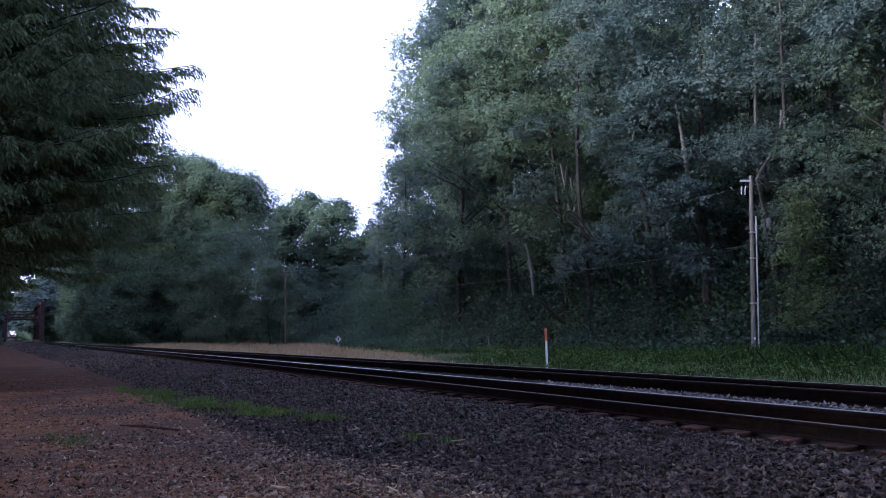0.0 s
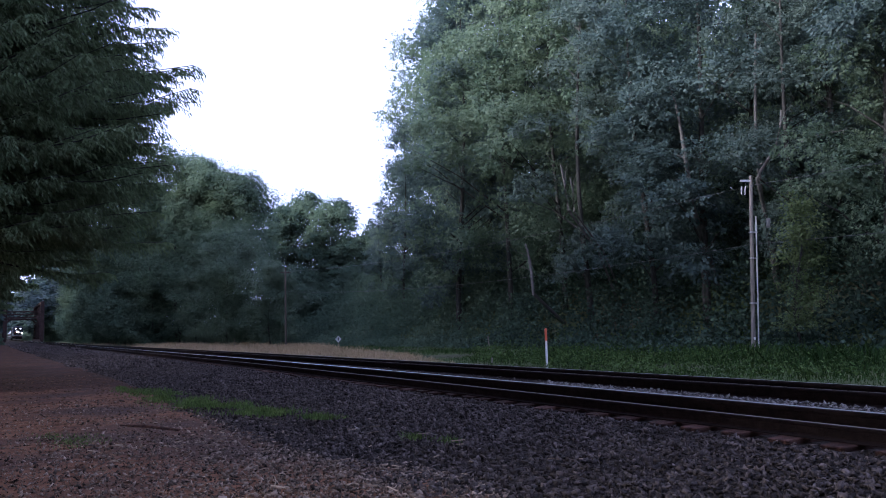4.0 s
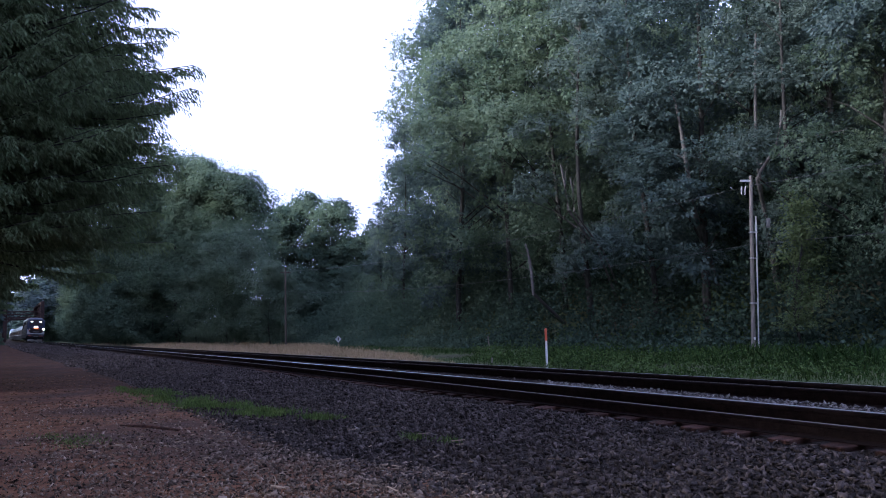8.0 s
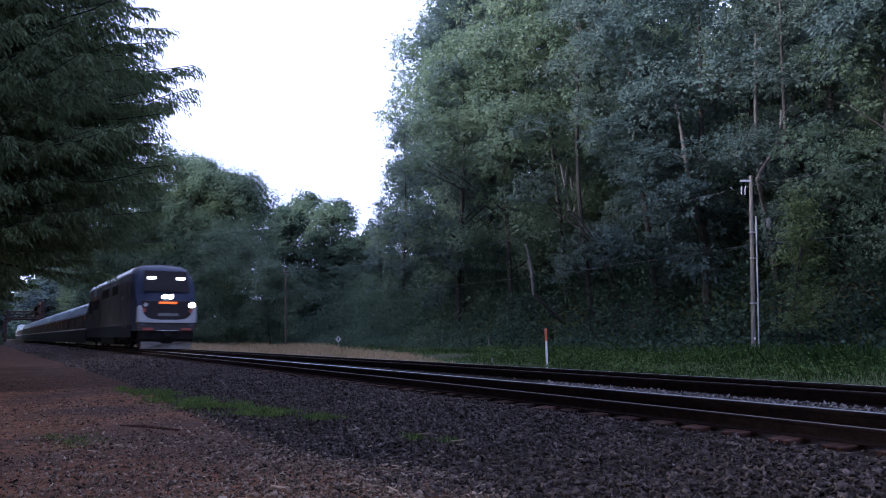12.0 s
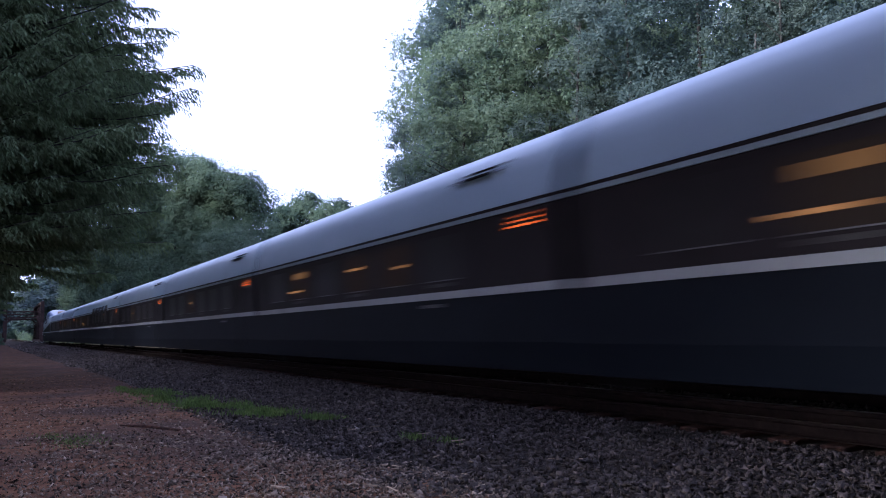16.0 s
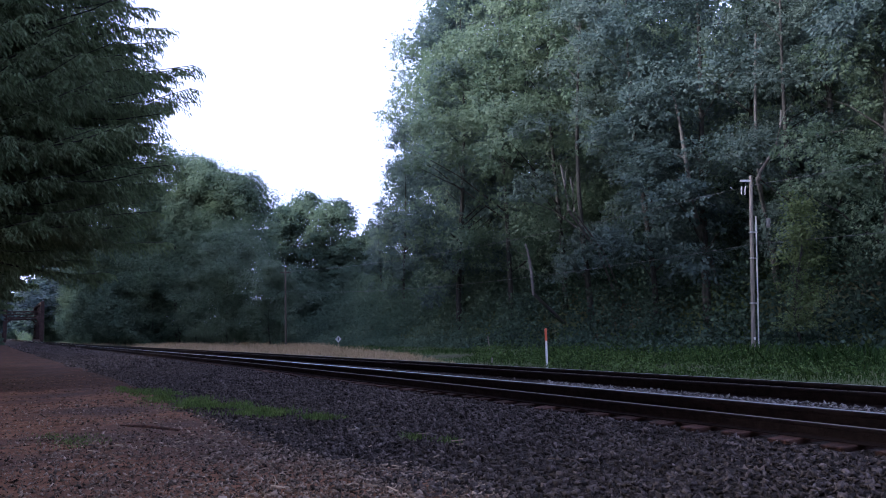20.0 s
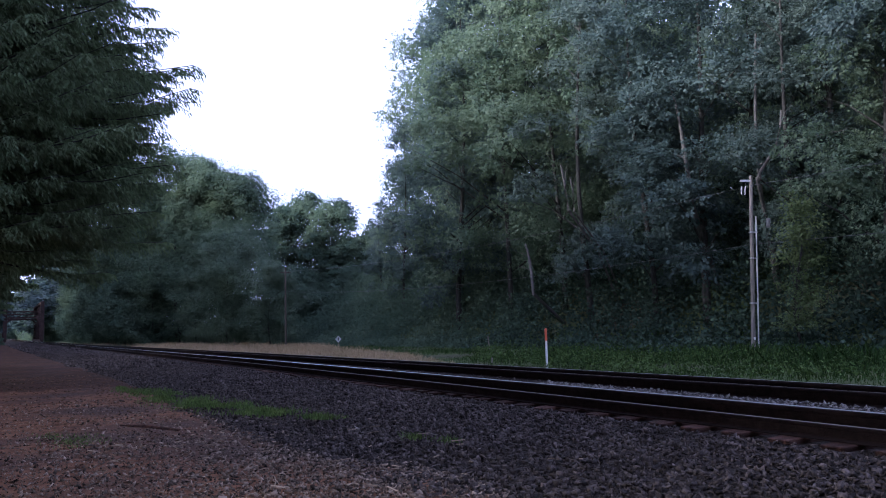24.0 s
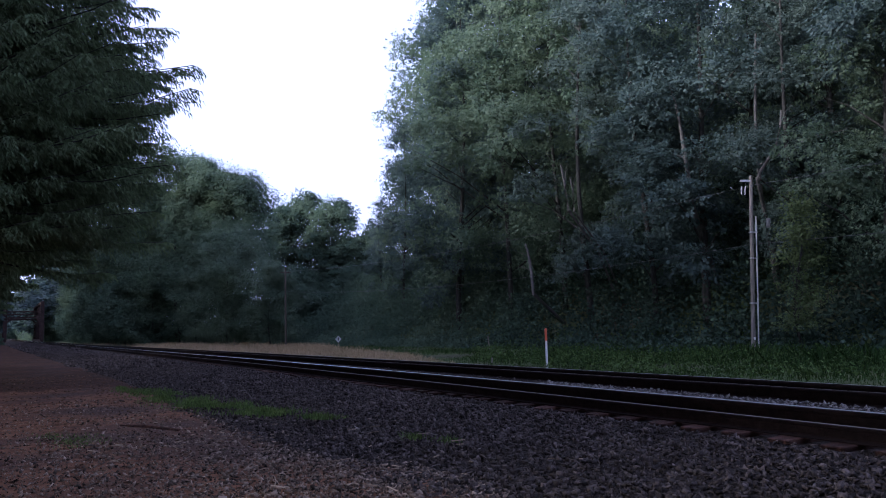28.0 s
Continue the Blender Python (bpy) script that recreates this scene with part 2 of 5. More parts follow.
def on_track(x, lat, z):
    """World place of a point lat metres beyond the centre line and z above the plane of the rail heads."""
    c, dy, y = cant(x), np.interp(x, GX, GDY), np.interp(x, GX, GY)
    n = np.sqrt(1 + dy * dy)
    lo = lat - z * c
    return np.stack([x - dy / n * lo, y + lo / n, (lat + 0.7535) * c + z + 0 * x], -1)


def track_pose(s, lean=0.0):
    x = float(np.interp(s, GS, GX))
    p = on_track(np.array([x]), 0.0, 0.0)[0]
    return pose(*p, math.degrees(math.atan(float(cant(x)))) + lean, 0, math.degrees(math.atan(float(np.interp(x, GX, GDY)))))


def bed_height(lat):
    return np.interp(lat, [-5.2, -4.4, -3.2, -2.1, -1.45, -0.7, -0.62, 0.62, 0.7, 1.45, 2.1, 3.6, 4.4], [-0.42, -0.35, -0.30, -0.235, -0.215, -0.262, -0.172, -0.172, -0.205, -0.205, -0.24, -0.72, -0.85])


def ground_z(x, y):
    w = y - np.interp(x, GX, GY)
    z = np.where(w < 0, -0.36, -0.66) + 0 * x
    z = np.where(abs(w) < 3.9, -0.9, z)
    z = np.where((w < -3.9) & (w > -4.6), -0.42, z)
    hill = np.clip((x + 108) / 40, 0, 1) * np.clip((4 - x) / 14, 0, 1)
    r = np.clip(w - 21.8, 0, None)
    z = z + hill * (np.minimum(r, 8) * 0.62 + np.clip(r - 8, 0, 60) * 0.2)
    z = z + np.clip(-w - 14, 0, 30) * 0.02
    return z


# ---- large structure ----
def build_ground():
    xs = np.unique(np.concatenate([-np.geomspace(40, 2600, 40), np.arange(-40, 16, 0.5), np.geomspace(16, 2600, 24), np.arange(-120, -40, 2.0)]))
    ys = np.unique(np.concatenate([-np.geomspace(9, 2600, 26), np.arange(-9, 46, 0.5), np.geomspace(46, 2600, 26)]))
    X, Y = np.meshgrid(xs, ys, indexing="ij")
    Z = ground_z(X, Y)
    rough = np.array([noise.noise(Vector((a * 0.7, b * 0.7, 0))) * 0.03 + noise.noise(Vector((a * 0.12, b * 0.12, 5))) * 0.04 for a, b in zip(X.ravel(), Y.ravel())]).reshape(X.shape)
    Z = Z + rough
    v = np.stack([X, Y, Z], -1).reshape(-1, 3)
    nx, ny = len(xs), len(ys)
    i, j = np.meshgrid(np.arange(nx - 1), np.arange(ny - 1), indexing="ij")
    a = (i * ny + j).ravel()
    f = np.stack([a, a + ny, a + ny + 1, a + 1], -1)
    ob = link_mesh("ground", v, f, DIRT, smooth=True)
    ob.data.materials.append(SOIL)
    ob.data.materials.append(DIRT_FIR_SHADE)
    cx, cy = v[f].mean(1)[:, 0], v[f].mean(1)[:, 1]
    far = (cy - np.interp(cx, GX, GY) > 0) | (cx < -140) | (cy < -16)
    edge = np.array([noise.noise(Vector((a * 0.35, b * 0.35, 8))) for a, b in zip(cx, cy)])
    # shade-coloured dirt below the firs, its edge broken by noise
    under_firs = ~far & (cx + 5 * edge < -19 + 0.5 * cy)
    ob.data.polygons.foreach_set("material_index", np.where(under_firs, 2, far.astype(np.int32)).astype(np.int32))
    tagged(ob, "bare reddish dirt lot and grassy meadow soil", "ground", kind="structure")


build_ground()


def build_bed():
    xs = np.unique(np.concatenate([np.arange(-646, -60, 2.0), np.arange(-60, -24, 0.5), np.arange(-24, 10, 0.12), np.arange(10, 60, 2.0)]))
    ls = np.concatenate([np.linspace(-5.2, -1.4, 32), np.array([-1.1, -0.72, -0.62, -0.3, 0.0, 0.3, 0.62, 0.72, 1.1]), np.linspace(1.4, 4.4, 12)])
    X, L = np.meshgrid(xs, ls, indexing="ij")
    h = bed_height(L)
    bumps = np.array([noise.noise(Vector((a * 9, b * 9, 2))) * 0.018 + noise.noise(Vector((a * 1.1, b * 1.1, 7))) * 0.03 for a, b in zip(X.ravel(), L.ravel())]).reshape(X.shape)
    P = on_track(X, np.clip(L, -2.1, 2.1), 0 * X)
    Q = on_track(X, L, 0 * X)
    v = np.stack([Q[..., 0], Q[..., 1], P[..., 2] + h + bumps * (abs(L) > 1.3)], -1).reshape(-1, 3)
    nx, ny = len(xs), len(ls)
    i, j = np.meshgrid(np.arange(nx - 1), np.arange(ny - 1), indexing="ij")
    a = (i * ny + j).ravel()
    ob = link_mesh("ballast_bed", v, np.stack([a, a + ny, a + ny + 1, a + 1], -1), BALLAST, smooth=True)
    tagged(ob, "dark grey crushed stone ballast bed under the rails", "ballast", kind="structure")


build_bed()

track = tagged(new("railway_track"), "railway track of steel rails on weathered wooden sleepers", "railway track", kind="structure")
RAIL_SECTION = ((0.0, 0.001), (0.028, 0.0), (0.037, -0.010), (0.036, -0.036), (0.012, -0.052), (0.009, -0.145), (0.022, -0.160), (0.075, -0.172), (0.076, -0.185),
                (-0.076, -0.185), (-0.075, -0.172), (-0.022, -0.160), (-0.009, -0.145), (-0.012, -0.052), (-0.036, -0.036), (-0.037, -0.010), (-0.028, 0.0))


def build_rail(lat, spare=0.0):
    """A running rail, or, with the height of a lighter section, a spare rail that lies upright on the sleepers."""
    xs = np.unique(np.concatenate([np.arange(-646, -80, 6.0), np.arange(-80, 62, 1.0)]))
    k = len(RAIL_SECTION)
    q = spare / 0.185 if spare else 1.0
    drop = -0.186 * (1 - q) if spare else 0.0
    sway = 0.012 * np.sin(xs * 0.21) + 0.010 * np.sin(xs * 0.083 + 1) if spare else 0.0 * xs
    v = np.concatenate([on_track(xs, lat + sway + a * q, np.full(xs.shape, b * q + drop))[:, None] for a, b in RAIL_SECTION], 1).reshape(-1, 3)
    f = [(i * k + j, i * k + (j + 1) % k, (i + 1) * k + (j + 1) % k, (i + 1) * k + j) for i in range(len(xs) - 1) for j in range(k)]
    f += [tuple(range(k)), tuple((len(xs) - 1) * k + j for j in range(k))]
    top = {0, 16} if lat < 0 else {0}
    if spare:
        ob = link_mesh("spare_rail", v, f, RAIL)
        tagged(ob, "dark rusty spare rail lying loose along the sleepers", "rail", "spare rails by the track")
    else:
        ob = link_mesh("rail", v, f, RAIL, track, "dark rusty rail with a polished running surface")
    ob.data.materials.append(RAIL_SKY_TOP if spare else RAIL_TOP)
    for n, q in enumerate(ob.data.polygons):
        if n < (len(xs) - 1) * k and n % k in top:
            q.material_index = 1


build_rail(-0.7535)
build_rail(0.7535)
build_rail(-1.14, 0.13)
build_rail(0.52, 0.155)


def near_stones(name, pts, sizes, rng, material, solid, parent=None, label=""):
    """Many angular stones in one mesh; solid is 12 for near stones, 8 for small or far ones."""
    if solid == 12:
        base = np.array([(x, y, z) for x in (-1, 1) for y in (-1, 1) for z in (-1, 1)], float) * 0.72
        tri = np.array([(0, 1, 3), (0, 3, 2), (4, 6, 7), (4, 7, 5), (0, 4, 5), (0, 5, 1), (2, 3, 7), (2, 7, 6), (0, 2, 6), (0, 6, 4), (1, 5, 7), (1, 7, 3)])
    else:
        base = np.array([(1, 0, 0), (-1, 0, 0), (0, 1, 0), (0, -1, 0), (0, 0, 1), (0, 0, -1)], float)
        tri = np.array([(0, 2, 4), (2, 1, 4), (1, 3, 4), (3, 0, 4), (2, 0, 5), (1, 2, 5), (3, 1, 5), (0, 3, 5)])
    n, k = len(pts), len(base)
    v = base[None] * rng.uniform(0.55, 1.3, (n, k, 1)) + rng.normal(size=(n, k, 3)) * 0.2
    v = v * np.stack([rng.uniform(0.9, 1.8, n), rng.uniform(0.6, 1.2, n), rng.uniform(0.24, 0.60, n)], -1)[:, None]
    q = unit(rng.normal(size=(n, 4)) * np.array([1, 0.45, 0.45, 1.0]))
    w, x, y, z = q.T
    R = np.stack([np.stack([1 - 2 * (y * y + z * z), 2 * (x * y - z * w), 2 * (x * z + y * w)], -1),
                  np.stack([2 * (x * y + z * w), 1 - 2 * (x * x + z * z), 2 * (y * z - x * w)], -1),
                  np.stack([2 * (x * z - y * w), 2 * (y * z + x * w), 1 - 2 * (x * x + y * y)], -1)], 1)
    v = np.einsum("nij,nkj->nki", R, v) * (np.asarray(sizes) / 2)[:, None, None] + pts[:, None]
    f = (tri[None] + (np.arange(n) * k)[:, None, None]).reshape(-1, 3)
    return link_mesh(name, v.reshape(-1, 3), f, material, parent, label)


def bed_points(n, x0, x1, l0, l1, rng):
    x, lat = rng.uniform(x0, x1, n), rng.uniform(l0, l1, n)
    p = on_track(x, lat, 0 * x)
    base = on_track(x, np.clip(lat, -2.1, 2.1), 0 * x)[:, 2]
    bumps = np.array([noise.noise(Vector((a * 9, b * 9, 2))) * 0.018 + noise.noise(Vector((a * 1.1, b * 1.1, 7))) * 0.03 for a, b in zip(x, lat)])
    p[:, 2] = base + bed_height(lat) + bumps * (abs(lat) > 1.3)
    return p


def build_sleepers():
    me = None
    rng = np.random.default_rng(8)
    bm = box(-0.115, 0.115, -1.36, 1.32, -0.185 - 0.178, -0.187, 0.012)
    me = bpy.data.meshes.new("sleeper")
    bm.to_mesh(me)
    bm.free()
    me.materials.append(SLEEPER)
    bm = box(-0.09, 0.09, -0.93, -0.58, -0.187, -0.176, 0.004)
    for sx, sy in ((-0.055, -0.85), (0.055, -0.86), (-0.05, -0.65), (0.05, -0.64)):
        box(sx - 0.012, sx + 0.012, sy - 0.018, sy + 0.018, -0.18, -0.15, 0.0, bm)
    pl = bpy.data.meshes.new("tie_plate")
    bm.to_mesh(pl)
    bm.free()
    pl.materials.append(RAIL)
    for i in range(298):
        x = 16.0 - 0.495 * i + rng.normal() * 0.015
        ob = new("sleeper", me)
        ob.parent = track
        dy = float(np.interp(x, GX, GDY))
        p = on_track(np.array([x]), rng.normal() * 0.03, 0.0)[0]
        ob.matrix_basis = pose(*p, math.degrees(math.atan(float(cant(x)))), 0, math.degrees(math.atan(dy)) + rng.normal() * 0.8)
        if i < 110:
            q = new("tie_plate", pl)
            q.parent = ob


def build_stones():
    rng = np.random.default_rng(9)
    sets = [("ballast_stones", 46000, -11.5, -1.0, -5.7, -1.42, 12, (0.016, 0.052)),
            ("ballast_stones", 24000, -28.0, -11.5, -5.0, -1.42, 8, (0.035, 0.07)),
            ("ballast_stones", 15000, -62.0, -28.0, -5.0, -1.42, 8, (0.07, 0.12)),
            ("ballast_stones", 7000, -130.0, -62.0, -5.0, -1.42, 8, (0.14, 0.24)),
            ("ballast_stones", 8000, -10.5, 2.0, -0.62, 0.42, 8, (0.025, 0.05)),
            ("ballast_stones", 9000, -32.0, -10.5, -0.621, 0.42, 8, (0.025, 0.055)),
            ("ballast_stones", 4500, -26.0, 4.0, 0.9, 2.6, 8, (0.04, 0.075)),
            ("ballast_stones", 2200, -24.0, 4.0, -1.5, -1.24, 8, (0.02, 0.045))]
    for name, n, x0, x1, l0, l1, k, (a, b) in sets:
        p = bed_points(n, x0, x1, l0, l1, rng)
        s = a + (b - a) * rng.uniform(0, 1, n) ** 2.0
        edge = on_track(p[:, 0], -5.0, 0 * p[:, 0])[:, 1]
        keep = (p[:, 1] > edge - 0.9 * rng.uniform(0, 1, n) ** 2) | (p[:, 0] > -5.4)
        p, s = p[keep], s[keep]
        p[:, 2] += s * 0.18 + rng.uniform(-0.005, 0.012, len(p))
        tagged(near_stones(name, p, s, rng, STONE_PALE if l0 == -0.62 else STONE, k), "loose dark grey crushed ballast stones", "stones", kind="stuff")
    # small gravel over the dirt lot
    n = 105000
    x = -4.0 - 12.0 * rng.uniform(0, 1, n) ** 1.5
    y = rng.uniform(-1.6, 4.2, n)
    z = ground_z(x, y)
    near = np.exp(-((x + 5.5) / 3.2) ** 2)
    keep = rng.uniform(0, 1, n) < 0.14 + 0.8 * near * np.clip((y + 1.2) / 3.0, 0.15, 1)
    p = np.stack([x, y, z + 0.012], -1)[keep]
    s = (0.012 + 0.035 * rng.uniform(0, 1, len(p)) ** 3)
    for q in p:
        q[2] += noise.noise(Vector((q[0] * 0.7, q[1] * 0.7, 0))) * 0.03 + noise.noise(Vector((q[0] * 0.12, q[1] * 0.12, 5))) * 0.04
    p[:, 2] -= 0.006
    tagged(near_stones("gravel", p, s, rng, PEBBLE, 8), "small pale brown gravel scattered on the dirt", "gravel", kind="stuff")
    n = 12000
    x = -4.5 - 22.0 * rng.uniform(0, 1, n) ** 1.4
    y = rng.uniform(-4.5, 3.0, n)
    p = ground_pts(x, y) + np.array([0, 0, 0.026])
    d = rng.normal(size=(n, 3)) * np.array([1, 1, 0.08])
    v, f = leaves(p, d, 0.05, 0.018, rng, 0.05)
    tagged(link_mesh("leaf_litter", v, f, LITTER), "brown dead needles and leaf scraps on the dirt", "litter", kind="stuff")
    # the stones nearest to the eye, one by one
    bed = bpy.data.objects["ballast_bed"]
    kinds = []
    for i in range(7):
        ob = near_stones("stone", np.zeros((1, 3)), [1.0], rng, STONE, 12)
        kinds.append(ob.data)
        bpy.data.objects.remove(ob)
    p = bed_points(290, -5.4, -3.0, -5.0, -3.0, rng)
    for i, q in enumerate(p):
        s = rng.uniform(0.03, 0.06)
        ob = new("stone", kinds[i % 7])
        ob.parent = bed
        ob.matrix_basis = pose(q[0], q[1], q[2] + 0.35 * s, rng.uniform(-40, 40), rng.uniform(-40, 40), rng.uniform(0, 360)) @ Matrix.Scale(s, 4)


def blades(name, pts, height, width, material, rng, label, cat="grass", lean=0.35):
    n = len(pts)
    a = rng.uniform(0, 6.283, n)
    w = np.stack([np.cos(a), np.sin(a), 0 * a], -1) * width * rng.uniform(0.6, 1.4, (n, 1))
    h = height * rng.uniform(0.45, 1.25, n)
    tip = np.stack([rng.normal(size=n) * lean * h, rng.normal(size=n) * lean * h, h], -1)
    mid = tip * 0.55 - np.stack([tip[:, 0], tip[:, 1], 0 * h], -1) * 0.2
    v = np.stack([pts - w / 2, pts + w / 2, pts + mid + w * 0.35, pts + tip, pts + mid - w * 0.35], 1)
    f = np.arange(5 * n).reshape(n, 5)
    return tagged(link_mesh(name, v.reshape(-1, 3), f, material), label, cat, kind="stuff")


def ground_pts(x, y):
    z = ground_z(x, y)
    z = z + np.array([noise.noise(Vector((a * 0.7, b * 0.7, 0))) * 0.03 + noise.noise(Vector((a * 0.12, b * 0.12, 5))) * 0.04 for a, b in zip(x, y)])
    return np.stack([x, y, z - 0.02], -1)


def dry_edge(x):
    """How far beyond the track the dry grass reaches."""
    return np.interp(x, [-92, -70, -56, -40, -27], [20.0, 19.0, 15.5, 12.0, 8.2])


def build_grass():
    rng = np.random.default_rng(10)
    # verge between the dirt lot and the ballast
    n = 12000
    u = rng.uniform(0, 1, n)
    cx = -19.2 + 9.7 * u
    cy = np.interp(cx, [-19.2, -14, -11.5, -8.6], [2.0, 2.5, 2.95, 3.75])
    hw = 0.42 * np.sin(np.pi * np.clip(u, 0.02, 0.98)) ** 0.5
    y = cy + hw * np.clip(rng.normal(size=n) * 0.6, -1.7, 1.7)
    patch = np.array([noise.noise(Vector((a * 1.3, b * 2.5, 3))) for a, b in zip(cx, y)])
    k = 1.7 * patch + 0.35 * rng.normal(size=n) > -0.05
    P = ground_pts(cx[k], y[k])
    lat = P[:, 1] - np.interp(P[:, 0], GX, GY)
    P[:, 2] = np.maximum(P[:, 2], np.where(lat > -5.2, bed_height(lat), -9))
    blades("verge_grass", P, 0.062, 0.011, VERGE, rng, "short bright green grass strip beside the ballast")
    for cx0, cy0, r, m in ((-9.9, 0.6, 0.32, 420), (-7.4, 3.55, 0.11, 110), (-10.6, 0.35, 0.2, 120), (-6.9, 3.7, 0.1, 60)):
        P = ground_pts(cx0 + rng.normal(size=m) * r, cy0 + rng.normal(size=m) * r * 0.45)
        lat = P[:, 1] - np.interp(P[:, 0], GX, GY)
        P[:, 2] = np.maximum(P[:, 2], np.where(lat > -5.2, bed_height(lat), -9))
        blades("grass_tuft", P, 0.06, 0.008, VERGE, rng, "small green grass tuft in the gravel")
    # far side: green meadow, dry seeding grass
    n = 66000
    x = -62 + 68 * rng.uniform(0, 1, n) ** 0.85
    w = rng.uniform(4.6, 23.5, n)
    P = ground_pts(x, np.interp(x, GX, GY) + w)
    hi = np.array([noise.noise(Vector((a * 0.16, b * 0.3, 9))) for a, b in zip(P[:, 0], P[:, 1])])
    k = (P[:, 0] > -27 - 3 * rng.uniform(0, 1, n)) | (w > dry_edge(x) - 1.5 * rng.uniform(0, 1, n))
    P, w, hi = P[k], w[k], hi[k]
    tall = np.clip(0.6 + 0.05 * (w - 5), 0.6, 1.1) * np.clip(0.75 + 1.3 * hi, 0.35, 1.6) * np.interp(P[:, 0], [-34, -25], [0.5, 1.0])
    blades("meadow_grass", P, 0.34 * tall, 0.018, GRASS, rng, "rough green grass beyond the track")
    k = (w > 13) & (hi > 0) & (P[:, 0] > -34)
    blades("meadow_grass", P[k] + rng.normal(size=(int(k.sum()), 3)) * np.array([0.3, 0.3, 0]), 0.45 + 0.4 * np.clip(hi[k], 0, 0.6), 0.019, GRASS, rng, "tall green grass and weeds below the bank")
    k = (w > 6) & (rng.uniform(0, 1, len(w)) < np.clip(0.2 + 0.9 * hi, 0.03, 0.5)) & (P[:, 0] > -1.72 * P[:, 1])
    c = P[k] + np.array([0, 0, 0.12]) + rng.normal(size=(int(k.sum()), 3)) * np.array([0.3, 0.3, 0.08])
    v, f = leaves(np.repeat(c, 5, 0) + rng.normal(size=(5 * len(c), 3)) * np.array([0.1, 0.1, 0.12]), rng.normal(size=(5 * len(c), 3)), 0.11, 0.06, rng)
    tagged(link_mesh("meadow_weeds", v, f, WEED), "leafy green weeds among the meadow grass", "weeds", kind="stuff")
    n = 64000
    x = -150 + 130 * rng.uniform(0, 1, n) ** 0.7
    w = 4.3 + 9.5 * rng.uniform(0, 1, n) ** 1.2
    P = ground_pts(x, np.interp(x, GX, GY) + w)
    k = (x < -26.5 - 5 * rng.uniform(0, 1, n) ** 2) & (w < dry_edge(x)) & (rng.uniform(0, 1, n) < np.clip((P[:, 0] + 72) / 25, 0.04, 1))
    n = 34000
    x = rng.uniform(-92, -27, n)
    w = rng.uniform(6, 20, n)
    Q = ground_pts(x, np.interp(x, GX, GY) + w)
    q = w < dry_edge(x) - 1.5 * rng.uniform(0, 1, n) ** 2
    wave = np.array([noise.noise(Vector((a * 0.12, b * 0.12, 4))) + 0.5 * noise.noise(Vector((a * 0.5, b * 0.5, 6))) for a, b in zip(Q[:, 0], Q[:, 1])])
    q &= wave + 0.5 * rng.normal(size=n) > -0.45
    blades("dry_grass", Q[q], np.interp(Q[q][:, 0], [-75, -50, -36, -28], [0.40, 0.30, 0.20, 0.13]) * np.clip(1 + 1.1 * wave[q], 0.4, 1.4), 0.022, DRY, rng, "field of straw-coloured dry grass below the wood")
    wave = np.array([noise.noise(Vector((a * 0.09, b * 0.15, 4))) + 0.5 * noise.noise(Vector((a * 0.5, b * 0.5, 6))) for a, b in P[k][:, :2]])
    k[np.flatnonzero(k)[wave + 0.5 * rng.normal(size=len(wave)) < -0.4]] = False
    wave = np.array([noise.noise(Vector((a * 0.09, b * 0.15, 4))) + 0.5 * noise.noise(Vector((a * 0.5, b * 0.5, 6))) for a, b in P[k][:, :2]])
    blades("dry_grass", P[k], np.interp(P[k][:, 0], [-110, -75, -50, -36, -28], [0.36, 0.40, 0.28, 0.19, 0.12]) * np.clip(1 + 1.0 * wave, 0.4, 1.4), 0.024, DRY, rng, "tall straw-coloured dry grass along the track")


def build_hedge():
    """Low scrub that closes the foot of the far trees."""
    rng = np.random.default_rng(31)
    m, per = 420, 110
    x = rng.uniform(-235, -84, m)
    w = rng.uniform(13, 22, m) + np.clip((x + 130) / 30, 0, 1) * 4
    y = np.interp(x, GX, GY) + w
    hgt = rng.uniform(1.6, 3.2, m)
    idx = np.repeat(np.arange(m), per)
    d = unit(rng.normal(size=(m * per, 3)))
    d[:, 2] = abs(d[:, 2])
    r = np.stack([rng.uniform(1.4, 2.4, m)] * 2 + [hgt], -1)
    c = np.stack([x, y, ground_z(x, y) - 0.2], -1)[idx] + d * r[idx] * rng.uniform(0.7, 1.05, (m * per, 1))
    v, f = leaves(c, d * 0.6 + rng.normal(size=d.shape) * 0.6, 0.36, 0.26, rng)
    # both sides of the line beyond the bridge
    m, per = 300, 50
    x = rng.uniform(-640, -275, m)
    side = rng.choice([-1, 1], m)
    x = np.where((side < 0) & (np.arange(m) % 2 == 0), rng.uniform(-280, -110, m), x)
    y = np.interp(x, GX, GY) + side * rng.uniform(7.5, 12, m)
    idx = np.repeat(np.arange(m), per)
    d = unit(rng.normal(size=(m * per, 3)))
    d[:, 2] = abs(d[:, 2])
    c = np.stack([x, y, ground_z(x, y) - 0.2], -1)[idx] + d * np.array([3.5, 2.2, 4.5]) * rng.uniform(0.4, 1.05, (m * per, 1))
    v2, f2 = leaves(c, d * 0.6 + rng.normal(size=d.shape) * 0.6, 1.1, 0.9, rng)
    v, f = np.concatenate([v, v2]), np.concatenate([f, f2 + len(v)])
    tagged(link_mesh("scrub", v, f, LEAF_FAR_TONED), "low dark green scrub at the foot of the trees", "scrub", kind="stuff")


